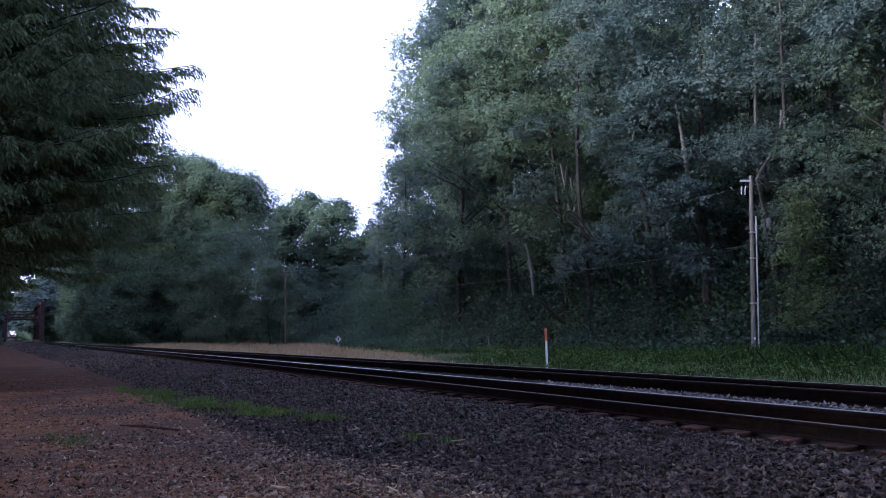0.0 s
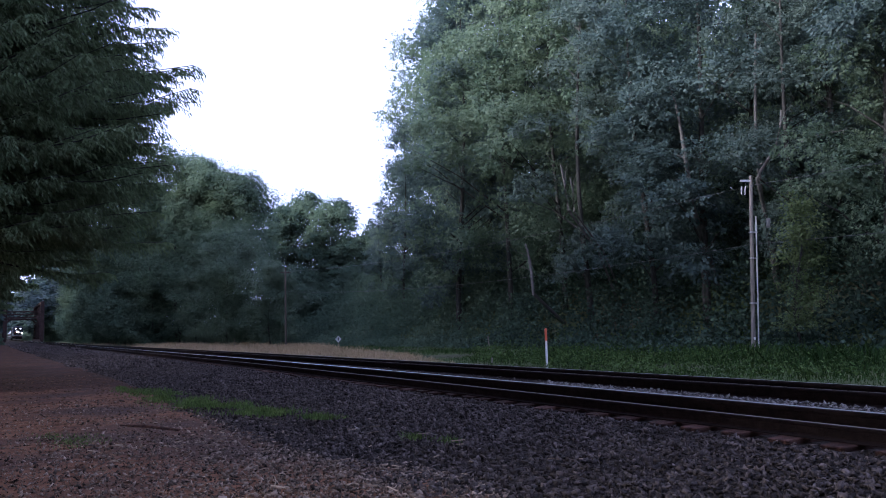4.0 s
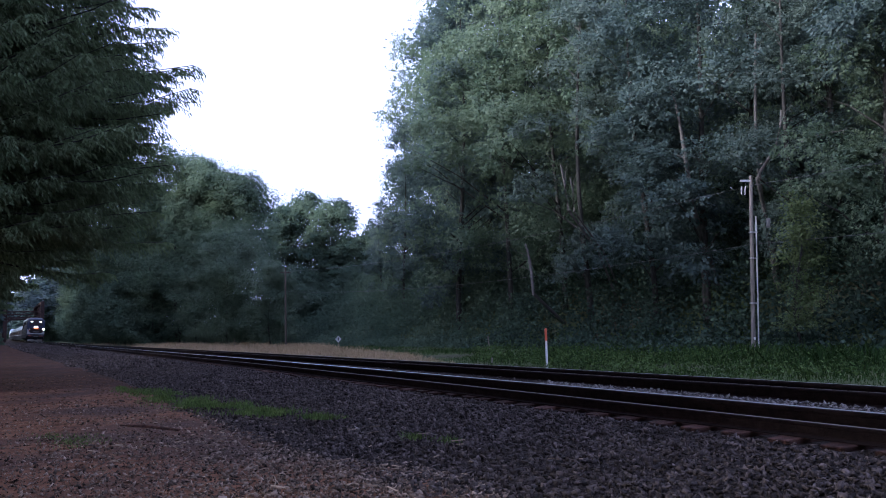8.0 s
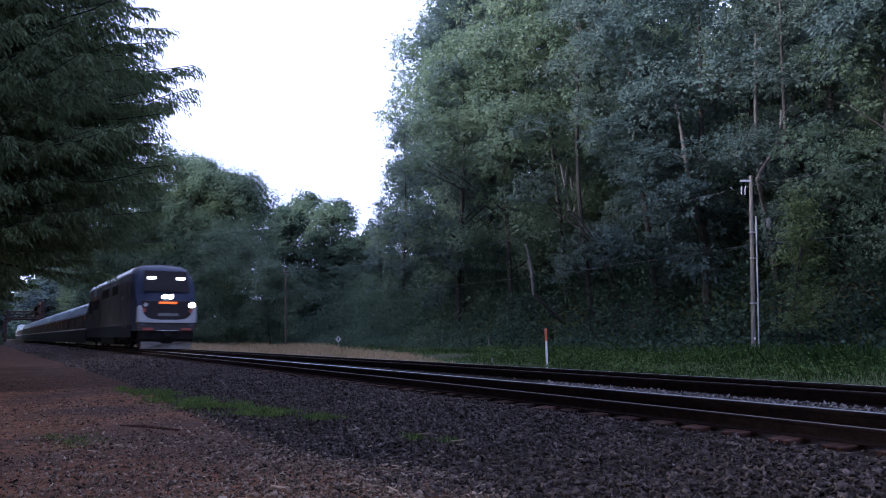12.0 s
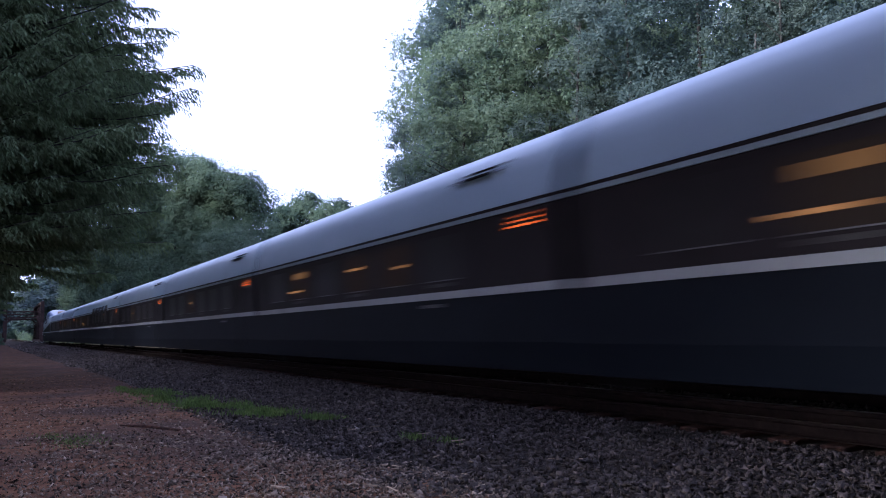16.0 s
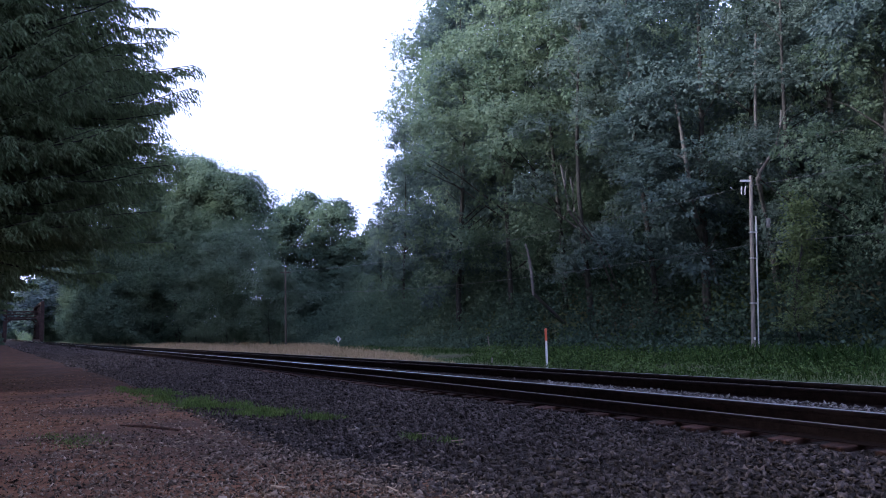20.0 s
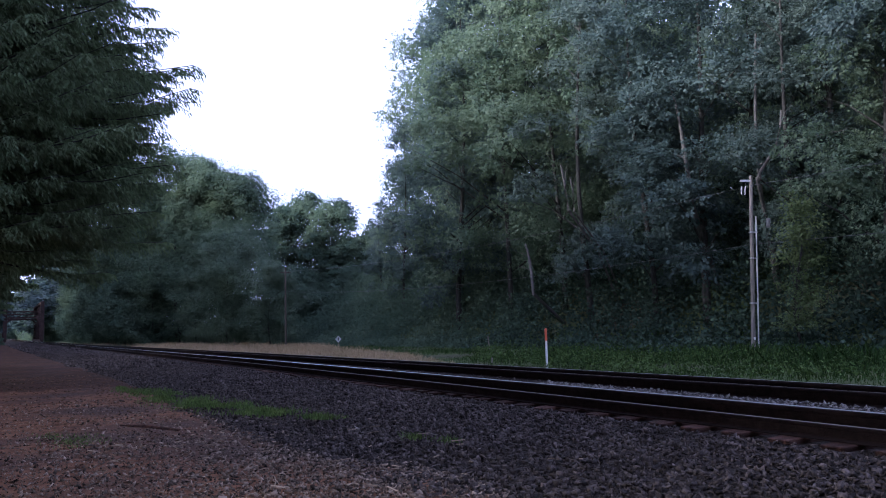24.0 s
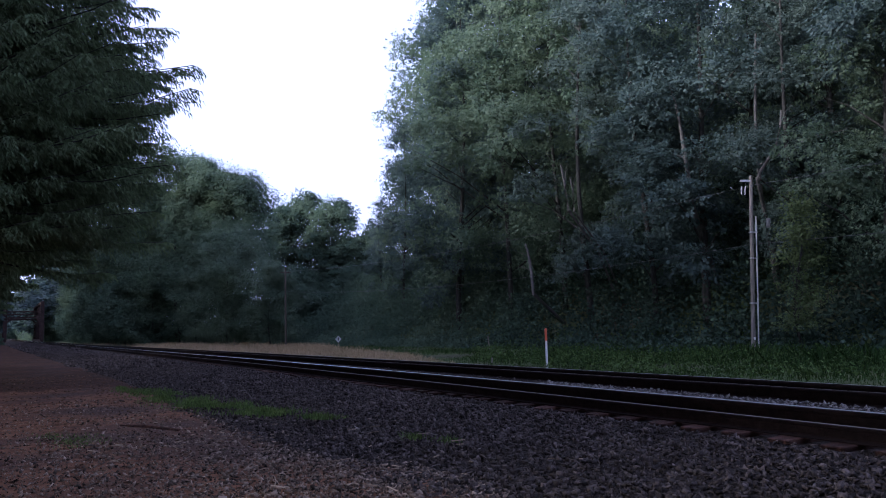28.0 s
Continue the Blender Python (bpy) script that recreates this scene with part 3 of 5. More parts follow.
def build_thicket():
    rng = np.random.default_rng(11)
    m = 1800
    x = rng.uniform(-84, 0, m)
    w = 20.3 + 11.5 * rng.uniform(0, 1, m) ** 0.9
    y = np.interp(x, GX, GY) + w
    g = ground_z(x, y)
    rise = np.clip((w - 20.0) / 5, 0.25, 1)
    hgt = rng.uniform(0.6, 2.0, m) * rise * np.clip((w - 20) / 3, 0.6, 2.4) + 0.9 * rise * np.array([noise.noise(Vector((a * 0.22, b * 0.22, 1))) + 0.5 for a, b in zip(x, y)])
    per = 110
    idx = np.repeat(np.arange(m), per)
    d = unit(rng.normal(size=(m * per, 3)))
    d[:, 2] = abs(d[:, 2])
    r = np.stack([np.full(m, 1.5) * rng.uniform(0.7, 1.3, m)] * 2 + [hgt + 0.6], -1)
    c = np.stack([x, y, g - 0.2], -1)[idx] + d * r[idx] * rng.uniform(0.75, 1.05, (m * per, 1))
    dirs = d * 0.6 + rng.normal(size=d.shape) * 0.6 + np.array([0, 0, -0.5])
    v, f = leaves(c, dirs, 0.19, 0.15, rng)
    # undergrowth inside the wood
    m, per = 700, 60
    x = rng.uniform(-92, 4, m)
    y = np.interp(x, GX, GY) + rng.uniform(33, 52, m)
    idx = np.repeat(np.arange(m), per)
    d = unit(rng.normal(size=(m * per, 3)))
    d[:, 2] = abs(d[:, 2])
    c = np.stack([x, y, ground_z(x, y) - 0.2], -1)[idx] + d * np.array([2.2, 2.2, 5.5]) * rng.uniform(0.3, 1.05, (m * per, 1))
    v2, f2 = leaves(c, d * 0.6 + rng.normal(size=d.shape) * 0.6, 0.55, 0.45, rng)
    v, f = np.concatenate([v, v2]), np.concatenate([f, f2 + len(v)])
    # The far part takes a lighter leaf colour than IVY, standing in for haze.
    far = v[f[:, 0], 0] < -46
    tagged(link_mesh("scrub", v[f[far]].reshape(-1, 3), np.arange(4 * int(far.sum())).reshape(-1, 4), LEAF_FAR_TONED), "scrub on the far part of the bank, haze put into lighter leaves", "scrub", kind="stuff")
    v, f = v[f[~far]].reshape(-1, 3), np.arange(4 * int((~far).sum())).reshape(-1, 4)
    tagged(link_mesh("bramble_thicket", v, f, IVY), "dark green bramble and ivy covering the bank", "bramble", kind="stuff")


build_sleepers()
build_stones()
build_grass()
build_thicket()
build_hedge()

# ---- trees ----
def crown_mesh(lobes, clusters, per, size, rng, spread=0.55, droop=0.5, tuft=0):
    """Clusters of leaves on the lobes; with tuft, a cluster's leaves sit in tufts of that many at the ends of its twigs."""
    vol = np.array([l[3] * l[4] * l[5] for l in lobes]) ** 0.67
    pick = rng.choice(len(lobes), clusters, p=vol / vol.sum())
    L = np.array(lobes)[pick]
    d = unit(rng.normal(size=(clusters, 3)))
    d[:, 2] = np.where(d[:, 2] < -0.55, -d[:, 2], d[:, 2])
    r = rng.uniform(0.55, 1.05, clusters) ** 0.7
    c = L[:, :3] + d * L[:, 3:] * r[:, None]
    sp = spread * rng.uniform(0.6, 1.5, clusters)
    idx = np.repeat(np.arange(clusters), per)
    off = np.clip(rng.normal(size=(len(idx), 3)), -1.5, 1.5) * sp[idx][:, None] * np.array([1, 1, 0.55])
    if tuft:
        head = np.repeat(np.arange(0, len(idx), tuft), tuft)[:len(idx)]
        off = off[head] + rng.normal(size=off.shape) * np.array([0.085, 0.085, 0.06])
    ctr = c[idx] + off
    dirs = unit(off + 0.3 * d[idx]) + rng.normal(size=off.shape) * 0.5 + np.array([0, 0, -droop])
    norms = unit(d[idx] * 0.9 + off / sp[idx][:, None] * 0.25 + np.array([0, 0, 0.35]) + rng.normal(size=off.shape) * 0.17)
    return leaves(ctr, dirs, size, size * 0.62, rng, 0.12, 0.35, norms), c


def broadleaf(name, label, h, radius, base, seed, leaf, clusters=260, per=38, size=0.28, pale=False, spread=0.62, dome=False, lobes_n=17, tuft=0):
    """A tree of height h: trunk, limbs and a crown that begins at base."""
    rng = np.random.default_rng(seed)
    lobes = []
    for i in range(lobes_n):
        u = (i + rng.uniform(0, 1)) / lobes_n
        z = base + (h - base) * (0.05 + 0.88 * u)
        env = radius * (math.sin(math.pi * min(0.16 + 0.80 * u, 1.0)) ** 0.7)
        a = rng.uniform(0, 6.283)
        o = env * rng.uniform(0.25, 0.78)
        r = radius * rng.uniform(0.30, 0.50)
        lobes.append((o * math.cos(a), o * math.sin(a), z, r, r, r * rng.uniform(0.5, 0.8)))
    lobes.append((0, 0, h - 1.2, radius * 0.3, radius * 0.3, 1.3))
    if dome:
        lobes = []
        for i in range(20):
            a, e = rng.uniform(0, 6.283), math.asin(rng.uniform(-0.55, 1.0))
            q = rng.uniform(0.55, 0.72)
            lobes.append((radius * q * math.cos(a) * math.cos(e), radius * q * math.sin(a) * math.cos(e), h * 0.52 + h * 0.36 * math.sin(e), radius * 0.42, radius * 0.42, h * 0.14))
    (v, f), cl = crown_mesh(lobes, clusters, per, size, rng, spread, tuft=tuft)
    t = tagged(new(name), label, "tree", "trees round the track")
    lean = rng.normal(size=2) * 0.02 * h
    ax = [(lean[0] * u * u + 0.35 * math.sin(5 * u + seed), lean[1] * u * u, h * 0.93 * u - 0.4 * (u == 0)) for u in np.linspace(0, 1, 9)]
    r0 = 0.006 * h + 0.03
    pieces = [tube(ax, [r0 * (1.15 - 1.05 * u) for u in np.linspace(0, 1, 9)], 8)]
    link_mesh("trunk", *merge(pieces), BIRCH if pale else BARK, t, "pale mottled trunk" if pale else "", smooth=True)
    for i in rng.choice(len(cl), 12, replace=False):
        e = Vector(cl[i])
        zz = max(base * 0.5, e.z - 0.35 * math.hypot(e.x, e.y) - 1.0)
        u = min(zz / (h * 0.93), 0.95)
        s = Vector((lean[0] * u * u + 0.35 * math.sin(5 * u + seed), lean[1] * u * u, zz))
        m = s.lerp(e, 0.5) + Vector((0, 0, 0.25))
        q = r0 * (1.1 - u) * 0.32 + 0.015
        link_mesh("limb", *tube([s, m, e], [q, q * 0.6, 0.01], 5), BIRCH if pale else BARK, t, smooth=True)
    link_mesh("crown", v, f, leaf, t)
    return t


def plant(ob, x, y, turn, scale=1.0, tall=1.0, sink=0.0):
    return Matrix.Translation((x, y, float(ground_z(np.array(x), np.array(y))) - sink)) @ pose(0, 0, 0, 0, 0, turn) @ Matrix.Diagonal((scale, scale, scale * tall, 1))


def conifer(seed, h, reach, low, boughs, dens, x, y, z0=-0.4, skirt=0, coarse=1.0):
    """A large fir with drooping boughs that carry hanging fans of sprays; reach is the length of a bough at low height. skirt: extra boughs
    low on the open side, towards the light over the track. coarse: larger and fewer sprays, for a tree far off."""
    rng = np.random.default_rng(seed)
    t = tagged(new("fir_tree"), "tall dark green fir with drooping needle boughs", "tree", "firs beside the dirt lot")
    t.matrix_basis = pose(x, y, z0)
    ax = [(0.05 * math.sin(3 * u), 0.05 * math.cos(4 * u), h * u - 0.3 * (u == 0)) for u in np.linspace(0, 1, 8)]
    link_mesh("trunk", *tube(ax, [0.5 * (1.05 - u) for u in np.linspace(0, 1, 8)], 10), BARK, t, smooth=True)
    axes, C, D = [], [], []
    for b in range(boughs + skirt):
        u = (b + rng.uniform(0, 1)) / boughs
        if b < boughs:
            z = low + (h - low) * u ** 1.5
            a = radians(rng.uniform(-85, 110) if b % 6 else rng.uniform(110, 275))
            if b % 5 == 1:  # the open side is thickest
                z, a = rng.uniform(low, min(h, low + 10.5)), radians(rng.uniform(50, 118))
        else:
            z, a = rng.uniform(low - 0.7, low + 3.0), radians(rng.uniform(-70, 115))
        ln = reach * (1 - max(z - low, 0) / (h - low)) ** 0.5 * rng.choice([0.70, 0.78, 0.83, 0.87, 0.90, 0.93, 1.0]) * rng.uniform(0.94, 1.05) * min(1.0, 0.8 + 0.2 * max(z - low, 0) / 4.0)
        if ln < 0.6:
            continue
        k = 9
        w = np.linspace(0, 1, k)
        rise, fall = rng.uniform(0.02, 0.22), rng.uniform(0.26, 0.46)
        bend = rng.normal() * 0.12
        r = ln * w
        px = r * math.cos(a) - bend * ln * w * w * math.sin(a)
        py = r * math.sin(a) + bend * ln * w * w * math.cos(a)
        pz = z + ln * (rise * w - fall * w ** 2 + 0.24 * w ** 4)
        P = np.stack([px, py, pz], -1)
        axes.append(tube([tuple(q) for q in P], [0.05 * (1.05 - q) + 0.006 for q in w], 5, False))
        fans = int(ln * (dens if z < 13.0 else 1.5))
        for i in range(fans):
            # a side branch, with fingers that hang from it on both sides
            q = rng.uniform(0.06, 1.0) ** 0.7
            o = np.array([np.interp(q, w, P[:, j]) for j in range(3)])
            sd = 1 if i % 2 else -1
            ta = a + sd * rng.uniform(0.35, 1.25) * (1 - 0.65 * q)
            tl = (0.24 + 0.20 * ln * (1 - q) ** 0.6) * rng.uniform(0.5, 1.25)
            m = int(max(4, tl * 12 / coarse))
            ww = np.linspace(0.1, 1, m)
            hang = rng.uniform(0.1, 0.5)
            tx = np.stack([math.cos(ta) * tl * ww, math.sin(ta) * tl * ww, -hang * tl * ww ** 1.6], -1) + o
            tan = unit(np.gradient(tx, axis=0))
            side_v = unit(np.cross(tan, np.array([0, 0, 1.0]))) * np.where(np.arange(m) % 2, 1, -1)[:, None]
            fd = unit(tan * 0.55 + side_v * rng.uniform(0.25, 0.8, (m, 1)) + np.array([0, 0, -1.0]) * rng.uniform(0.25, 1.0, (m, 1)))
            fl = rng.uniform(0.08, 0.24, (m, 1)) * (1.1 - 0.4 * ww[:, None]) * (1.3 - 0.75 * q) * coarse ** 0.5
            C += [tx + side_v * 0.02, tx + fd * fl * 0.55, tx + fd * fl * 1.3 + np.array([0, 0, -0.15]) * fl]
            D += [tan + side_v * 0.6, fd, fd + np.array([0, 0, -0.35])]
    tagged(link_mesh("branchwork", *merge(axes), BARK, t, smooth=True), kind="stuff")
    v, f = leaves(np.concatenate(C), np.concatenate(D), 0.16 * coarse ** 0.7, 0.036 * coarse, rng, 0.03)
    link_mesh("crown", v, f, FIR, t, "dense sprays of dark needles")
    return t


conifer(3, 34.0, 9.95, 4.6, 640, 11.0, -24.6, -4.9, skirt=150)
conifer(4, 28.0, 7.1, 4.6, 240, 9, -34.0, -3.8, skirt=80, coarse=1.4)
ROADSIDE_FIR = conifer(6, 30.0, 5.7, 4.8, 190, 8, -47.0, -3.6, skirt=60, coarse=2.2)
for x, y in ((-63.0, -4.2), (-80.0, -5.0), (-99.0, -5.8), (-72.0, -7.5), (-118.0, -7.4)):
    copy_thing(ROADSIDE_FIR, pose(x, y, -0.4))


def forest():
    kinds = [broadleaf("broadleaf_tree", "tall broadleaf tree with dense dark green crown on a bank", 22, 4.6, 1.0, 11, LEAF_DARK, 300, 130, 0.155, spread=0.46, tuft=7),
             broadleaf("broadleaf_tree", "tall slender broadleaf tree with mid green foliage on a bank", 24, 4.0, 2.0, 12, LEAF, 290, 130, 0.155, spread=0.46, tuft=7),
             broadleaf("alder_tree", "alder with a pale mottled trunk and sparse dark crown", 23, 3.8, 5.0, 13, LEAF_DARK, 230, 130, 0.155, pale=True, spread=0.46, tuft=7),
             broadleaf("broadleaf_tree", "broad maple with yellowish green foliage on the wooded bank", 20, 5.2, 0.8, 14, LEAF_PALE, 310, 130, 0.155, spread=0.46, tuft=7)]
    plain = broadleaf("broadleaf_tree", "tall dark green tree filling the wood, also unseen to block light", 22, 4.8, 0.8, 15, LEAF_DARK, 170, 26, 0.6, spread=0.8)
    plain.matrix_basis = plant(None, 33.0, -9.0, 0)
    rng = np.random.default_rng(5)
    first = [True] * 4
    spots = []
    for row, (dy, step, x0) in enumerate(((25.0, 4.6, -57), (30.0, 5.0, -66), (37.0, 5.5, -84), (46.0, 5.5, -92), (53.0, 5.0, -80))):
        x = x0
        while x < 6:
            # Back rows draw more of the paler kinds, standing in for haze.
            spots.append((x + rng.uniform(-1.3, 1.3), float(np.interp(x, GX, GY)) + dy + rng.uniform(-1.5, 1.5), rng.uniform(0, 360), rng.uniform(0.85, 1.12), int(rng.integers(0, 4) if row < 1 else rng.choice([1, 3, 3, 0])), row))
            x += step * rng.uniform(0.8, 1.2)
    for x, y, a, q in ((-44, -2.2, 40, 1.0), (-53, -1.8, 140, 1.0), (-38, -4.5, 240, 1.05)):
        copy_thing(kinds[2], plant(None, x, y, a, q))
    spots += [(-68.0, 32.0, 10, 0.55, 0, 0), (-80.0, 38.0, 150, 0.62, 0, 0), (-86.0, 40.5, 250, 0.55, 1, 0), (-77.0, 33.5, 200, 0.36, 0, 0), (-73.0, 33.0, 80, 0.36, 3, 0), (-74.5, 39.0, 30, 0.90, 0, 3), (-79.0, 43.0, 130, 1.0, 2, 3)]
    for x, y, a, s, k, row in spots:
        if x > 22 - 0.62 * y:  # cut-off of the wood, out of view, set for the sky light
            continue
        tall = 1.15 if x < -55 else 1.0
        if row == 4 or row == 3 and -60 < x:
            copy_thing(plain, plant(None, x, y, a, s))
            continue
        m = plant(None, x, y, a, s * (0.92 if x > -40 else 1.1), tall)
        if first[k]:
            kinds[k].matrix_basis = m
            first[k] = False
        else:
            copy_thing(kinds[k], m)
    for i in range(19):
        x = -98 + 5.4 * i
        copy_thing(plain, plant(None, x, float(np.interp(x, GX, GY)) + 60 + 2.5 * (i % 3), 67 * i, 1.05))
    # unseen trees added past the far side and the dirt lot, to block light
    for i in range(14):
        x = 10 + 4.6 * (i // 2)
        copy_thing(plain, plant(None, x, float(np.interp(x, GX, GY)) + 24 + 6.5 * (i % 2) + rng.uniform(-1, 1), rng.uniform(0, 360), 1.1))
    for i in range(22):
        copy_thing(plain, plant(None, -16 + 4.4 * (i // 2) + rng.uniform(-1, 1), -9.5 - 6 * (i % 2) + rng.uniform(-0.8, 0.8), rng.uniform(0, 360), 1.34 if i < 3 else 1.4, 1.07))
    for x, y in ((-18, -12), (-23, -13), (-29, -13.5), (-36, -12), (-43, -11), (-50, -10.5), (-58, -9.5), (-67, -8.5), (-76, -8), (-86, -8), (-95, -12), (-104, -13), (-113, -13.5), (-122, -14), (-131, -15), (-140, -15), (-149, -16), (-20, -19), (-34, -19), (-48, -18), (38, -9), (43, -10), (48, -11), (53, -13), (58, -14), (40, -15), (50, -17)):
        copy_thing(plain, plant(None, x, y, rng.uniform(0, 360), 1.28 if -45 < x < -10 else 1.4, 1.07))
    for i in range(15):
        copy_thing(plain, plant(None, -62 - 7.5 * i, -19.5 + 2.0 * math.sin(1.9 * i) - 0.02 * i * i, 47 * i, 1.3, 1.1))
    for i in range(15):
        x = -160 - 9.5 * i
        copy_thing(plain, plant(None, x, float(np.interp(x, GX, GY)) - 15.0 - 3 * (i % 2), 61 * i, 1.4, 1.1))


forest()


def far_trees():
    dome = broadleaf("broadleaf_tree", "large rounded dark green tree beyond the tracks", 21.5, 8.0, 0.5, 21, LEAF_DOME, 560, 84, 0.27, spread=0.55, dome=True)
    dome.matrix_basis = plant(None, -100.0, 22.0, 0, 1.0, 1.08)
    far = broadleaf("broadleaf_tree", "distant dark green tree beyond the bridge", 21.5, 8.0, 0.2, 25, LEAF_DARK, 230, 24, 0.8, spread=0.9)
    far.matrix_basis = plant(None, -672.0, -6.0, 0, 1.6, 0.8)
    for x, y, a, s, tl in ((-112, 19.5, 80, 1.0, 1.12), (-125, 17, 30, 1.0, 0.95), (-118, 26, 200, 1.0, 1.05), (-140, 14, 130, 1.05, 0.9), (-152, 20, 10, 1.1, 0.9), (-175, 16, 250, 1.1, 0.8), (-240, 18, 20, 1.2, 0.8), (-250, -15, 70, 1.2, 0.8), (-235, 26, 170, 1.2, 0.9), (-106, 17.5, 20, 1.0, 1.12), (-135, 20, 120, 1.1, 0.95), (-165, 18, 220, 1.15, 0.9), (-175, 28, 40, 1.2, 0.9), (-200, 18, 70, 1.2, 0.85), (-300, 15, 20, 1.2, 0.8), (-350, 13, 120, 1.2, 0.8), (-420, 11, 220, 1.3, 0.8), (-310, -17, 20, 1.2, 0.8), (-380, -18, 120, 1.2, 0.8), (-460, -20, 20, 1.3, 0.8), (-500, 9, 120, 1.3, 0.8), (-660, -30, 220, 1.6, 0.8), (-660, -14, 20, 1.6, 0.8), (-665, 2, 120, 1.6, 0.8), (-660, 18, 320, 1.6, 0.8), (-560, -24, 20, 1.4, 0.8), (-570, 8, 60, 1.4, 0.8), (-62, -12.5, 40, 0.9, 0.9), (-80, -11, 200, 0.95, 0.9), (-102, -12.2, 310, 1.0, 0.9), (-130, -13, 100, 1.0, 0.9), (-165, -14, 10, 1.0, 0.9), (-262, 16, 70, 1.2, 0.7), (-275, 14, 0, 1.3, 0.8), (-284, 14.5, 140, 1.35, 0.85), (-298, 13.5, 260, 1.35, 0.9)):
        copy_thing(dome if x > -215 else far, plant(None, x, y, a, s, tl))
    bush = broadleaf("willow_bush", "bushy pale green willow at the edge of the meadow", 12.5, 5.4, 0.2, 22, LEAF_PALE, 400, 76, 0.21, spread=0.62)
    bush.matrix_basis = plant(None, -86.5, 19.6, 0)
    dark = broadleaf("broadleaf_bush", "bushy tree beyond the track, its shade put into the leaf colour", 12.5, 5.4, 0.2, 27, LEAF_FAR_TONED, 330, 32, 0.42, spread=0.75)
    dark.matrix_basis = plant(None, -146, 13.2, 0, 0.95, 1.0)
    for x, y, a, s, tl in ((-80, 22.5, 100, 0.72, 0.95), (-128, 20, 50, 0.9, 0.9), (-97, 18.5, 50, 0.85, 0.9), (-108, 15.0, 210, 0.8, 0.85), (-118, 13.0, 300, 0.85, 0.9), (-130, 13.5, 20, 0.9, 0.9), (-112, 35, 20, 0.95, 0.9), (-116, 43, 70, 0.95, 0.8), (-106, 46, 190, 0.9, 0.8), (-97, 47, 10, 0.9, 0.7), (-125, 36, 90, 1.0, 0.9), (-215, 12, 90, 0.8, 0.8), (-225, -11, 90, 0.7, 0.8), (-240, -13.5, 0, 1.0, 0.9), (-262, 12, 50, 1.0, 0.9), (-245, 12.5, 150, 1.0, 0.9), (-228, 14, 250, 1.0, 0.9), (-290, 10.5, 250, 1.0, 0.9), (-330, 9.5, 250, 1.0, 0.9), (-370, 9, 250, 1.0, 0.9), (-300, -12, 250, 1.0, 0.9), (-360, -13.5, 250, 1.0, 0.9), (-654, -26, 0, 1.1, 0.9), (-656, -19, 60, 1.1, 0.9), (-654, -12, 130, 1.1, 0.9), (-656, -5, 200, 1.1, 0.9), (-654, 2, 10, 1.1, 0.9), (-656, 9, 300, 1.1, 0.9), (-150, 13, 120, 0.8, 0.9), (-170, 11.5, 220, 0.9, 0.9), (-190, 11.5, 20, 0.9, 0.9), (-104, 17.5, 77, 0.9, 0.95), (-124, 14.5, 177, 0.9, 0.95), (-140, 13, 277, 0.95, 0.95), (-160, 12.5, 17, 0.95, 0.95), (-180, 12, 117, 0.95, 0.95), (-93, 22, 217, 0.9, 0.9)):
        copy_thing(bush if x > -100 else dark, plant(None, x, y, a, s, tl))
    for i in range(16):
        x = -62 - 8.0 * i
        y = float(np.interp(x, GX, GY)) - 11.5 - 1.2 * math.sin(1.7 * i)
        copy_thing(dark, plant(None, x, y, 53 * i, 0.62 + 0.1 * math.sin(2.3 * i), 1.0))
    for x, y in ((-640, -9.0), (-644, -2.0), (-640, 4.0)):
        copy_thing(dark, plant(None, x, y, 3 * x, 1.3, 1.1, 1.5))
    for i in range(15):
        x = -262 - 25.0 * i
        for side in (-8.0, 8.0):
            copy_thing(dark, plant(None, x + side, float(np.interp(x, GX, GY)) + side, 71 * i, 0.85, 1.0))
    thin = broadleaf("poplar_tree", "thin tree with an open crown and sky showing through", 22, 6.2, 1.0, 23, LEAF_FAR_TONED, 680, 48, 0.35, spread=0.55, lobes_n=44)
    thin.matrix_basis = plant(None, -126, 38, 0)
    for x, y, a, s, tl in ((-121, 44.5, 80, 1.0, 1.04), (-118, 49, 150, 0.85, 0.95), (-130, 48, 20, 0.8, 0.9), (-113, 36, 220, 0.5, 0.9), (-108, 42, 130, 0.5, 1.0), (-104, 46, 130, 0.5, 1.0), (-112, 50, 10, 0.6, 0.8), (-118, 40, 60, 0.55, 0.8), (-128, 42, 60, 1.05, 1.08), (-117, 46, 260, 0.8, 0.9)):
        copy_thing(thin, plant(None, x, y, a, s, tl))


far_trees()


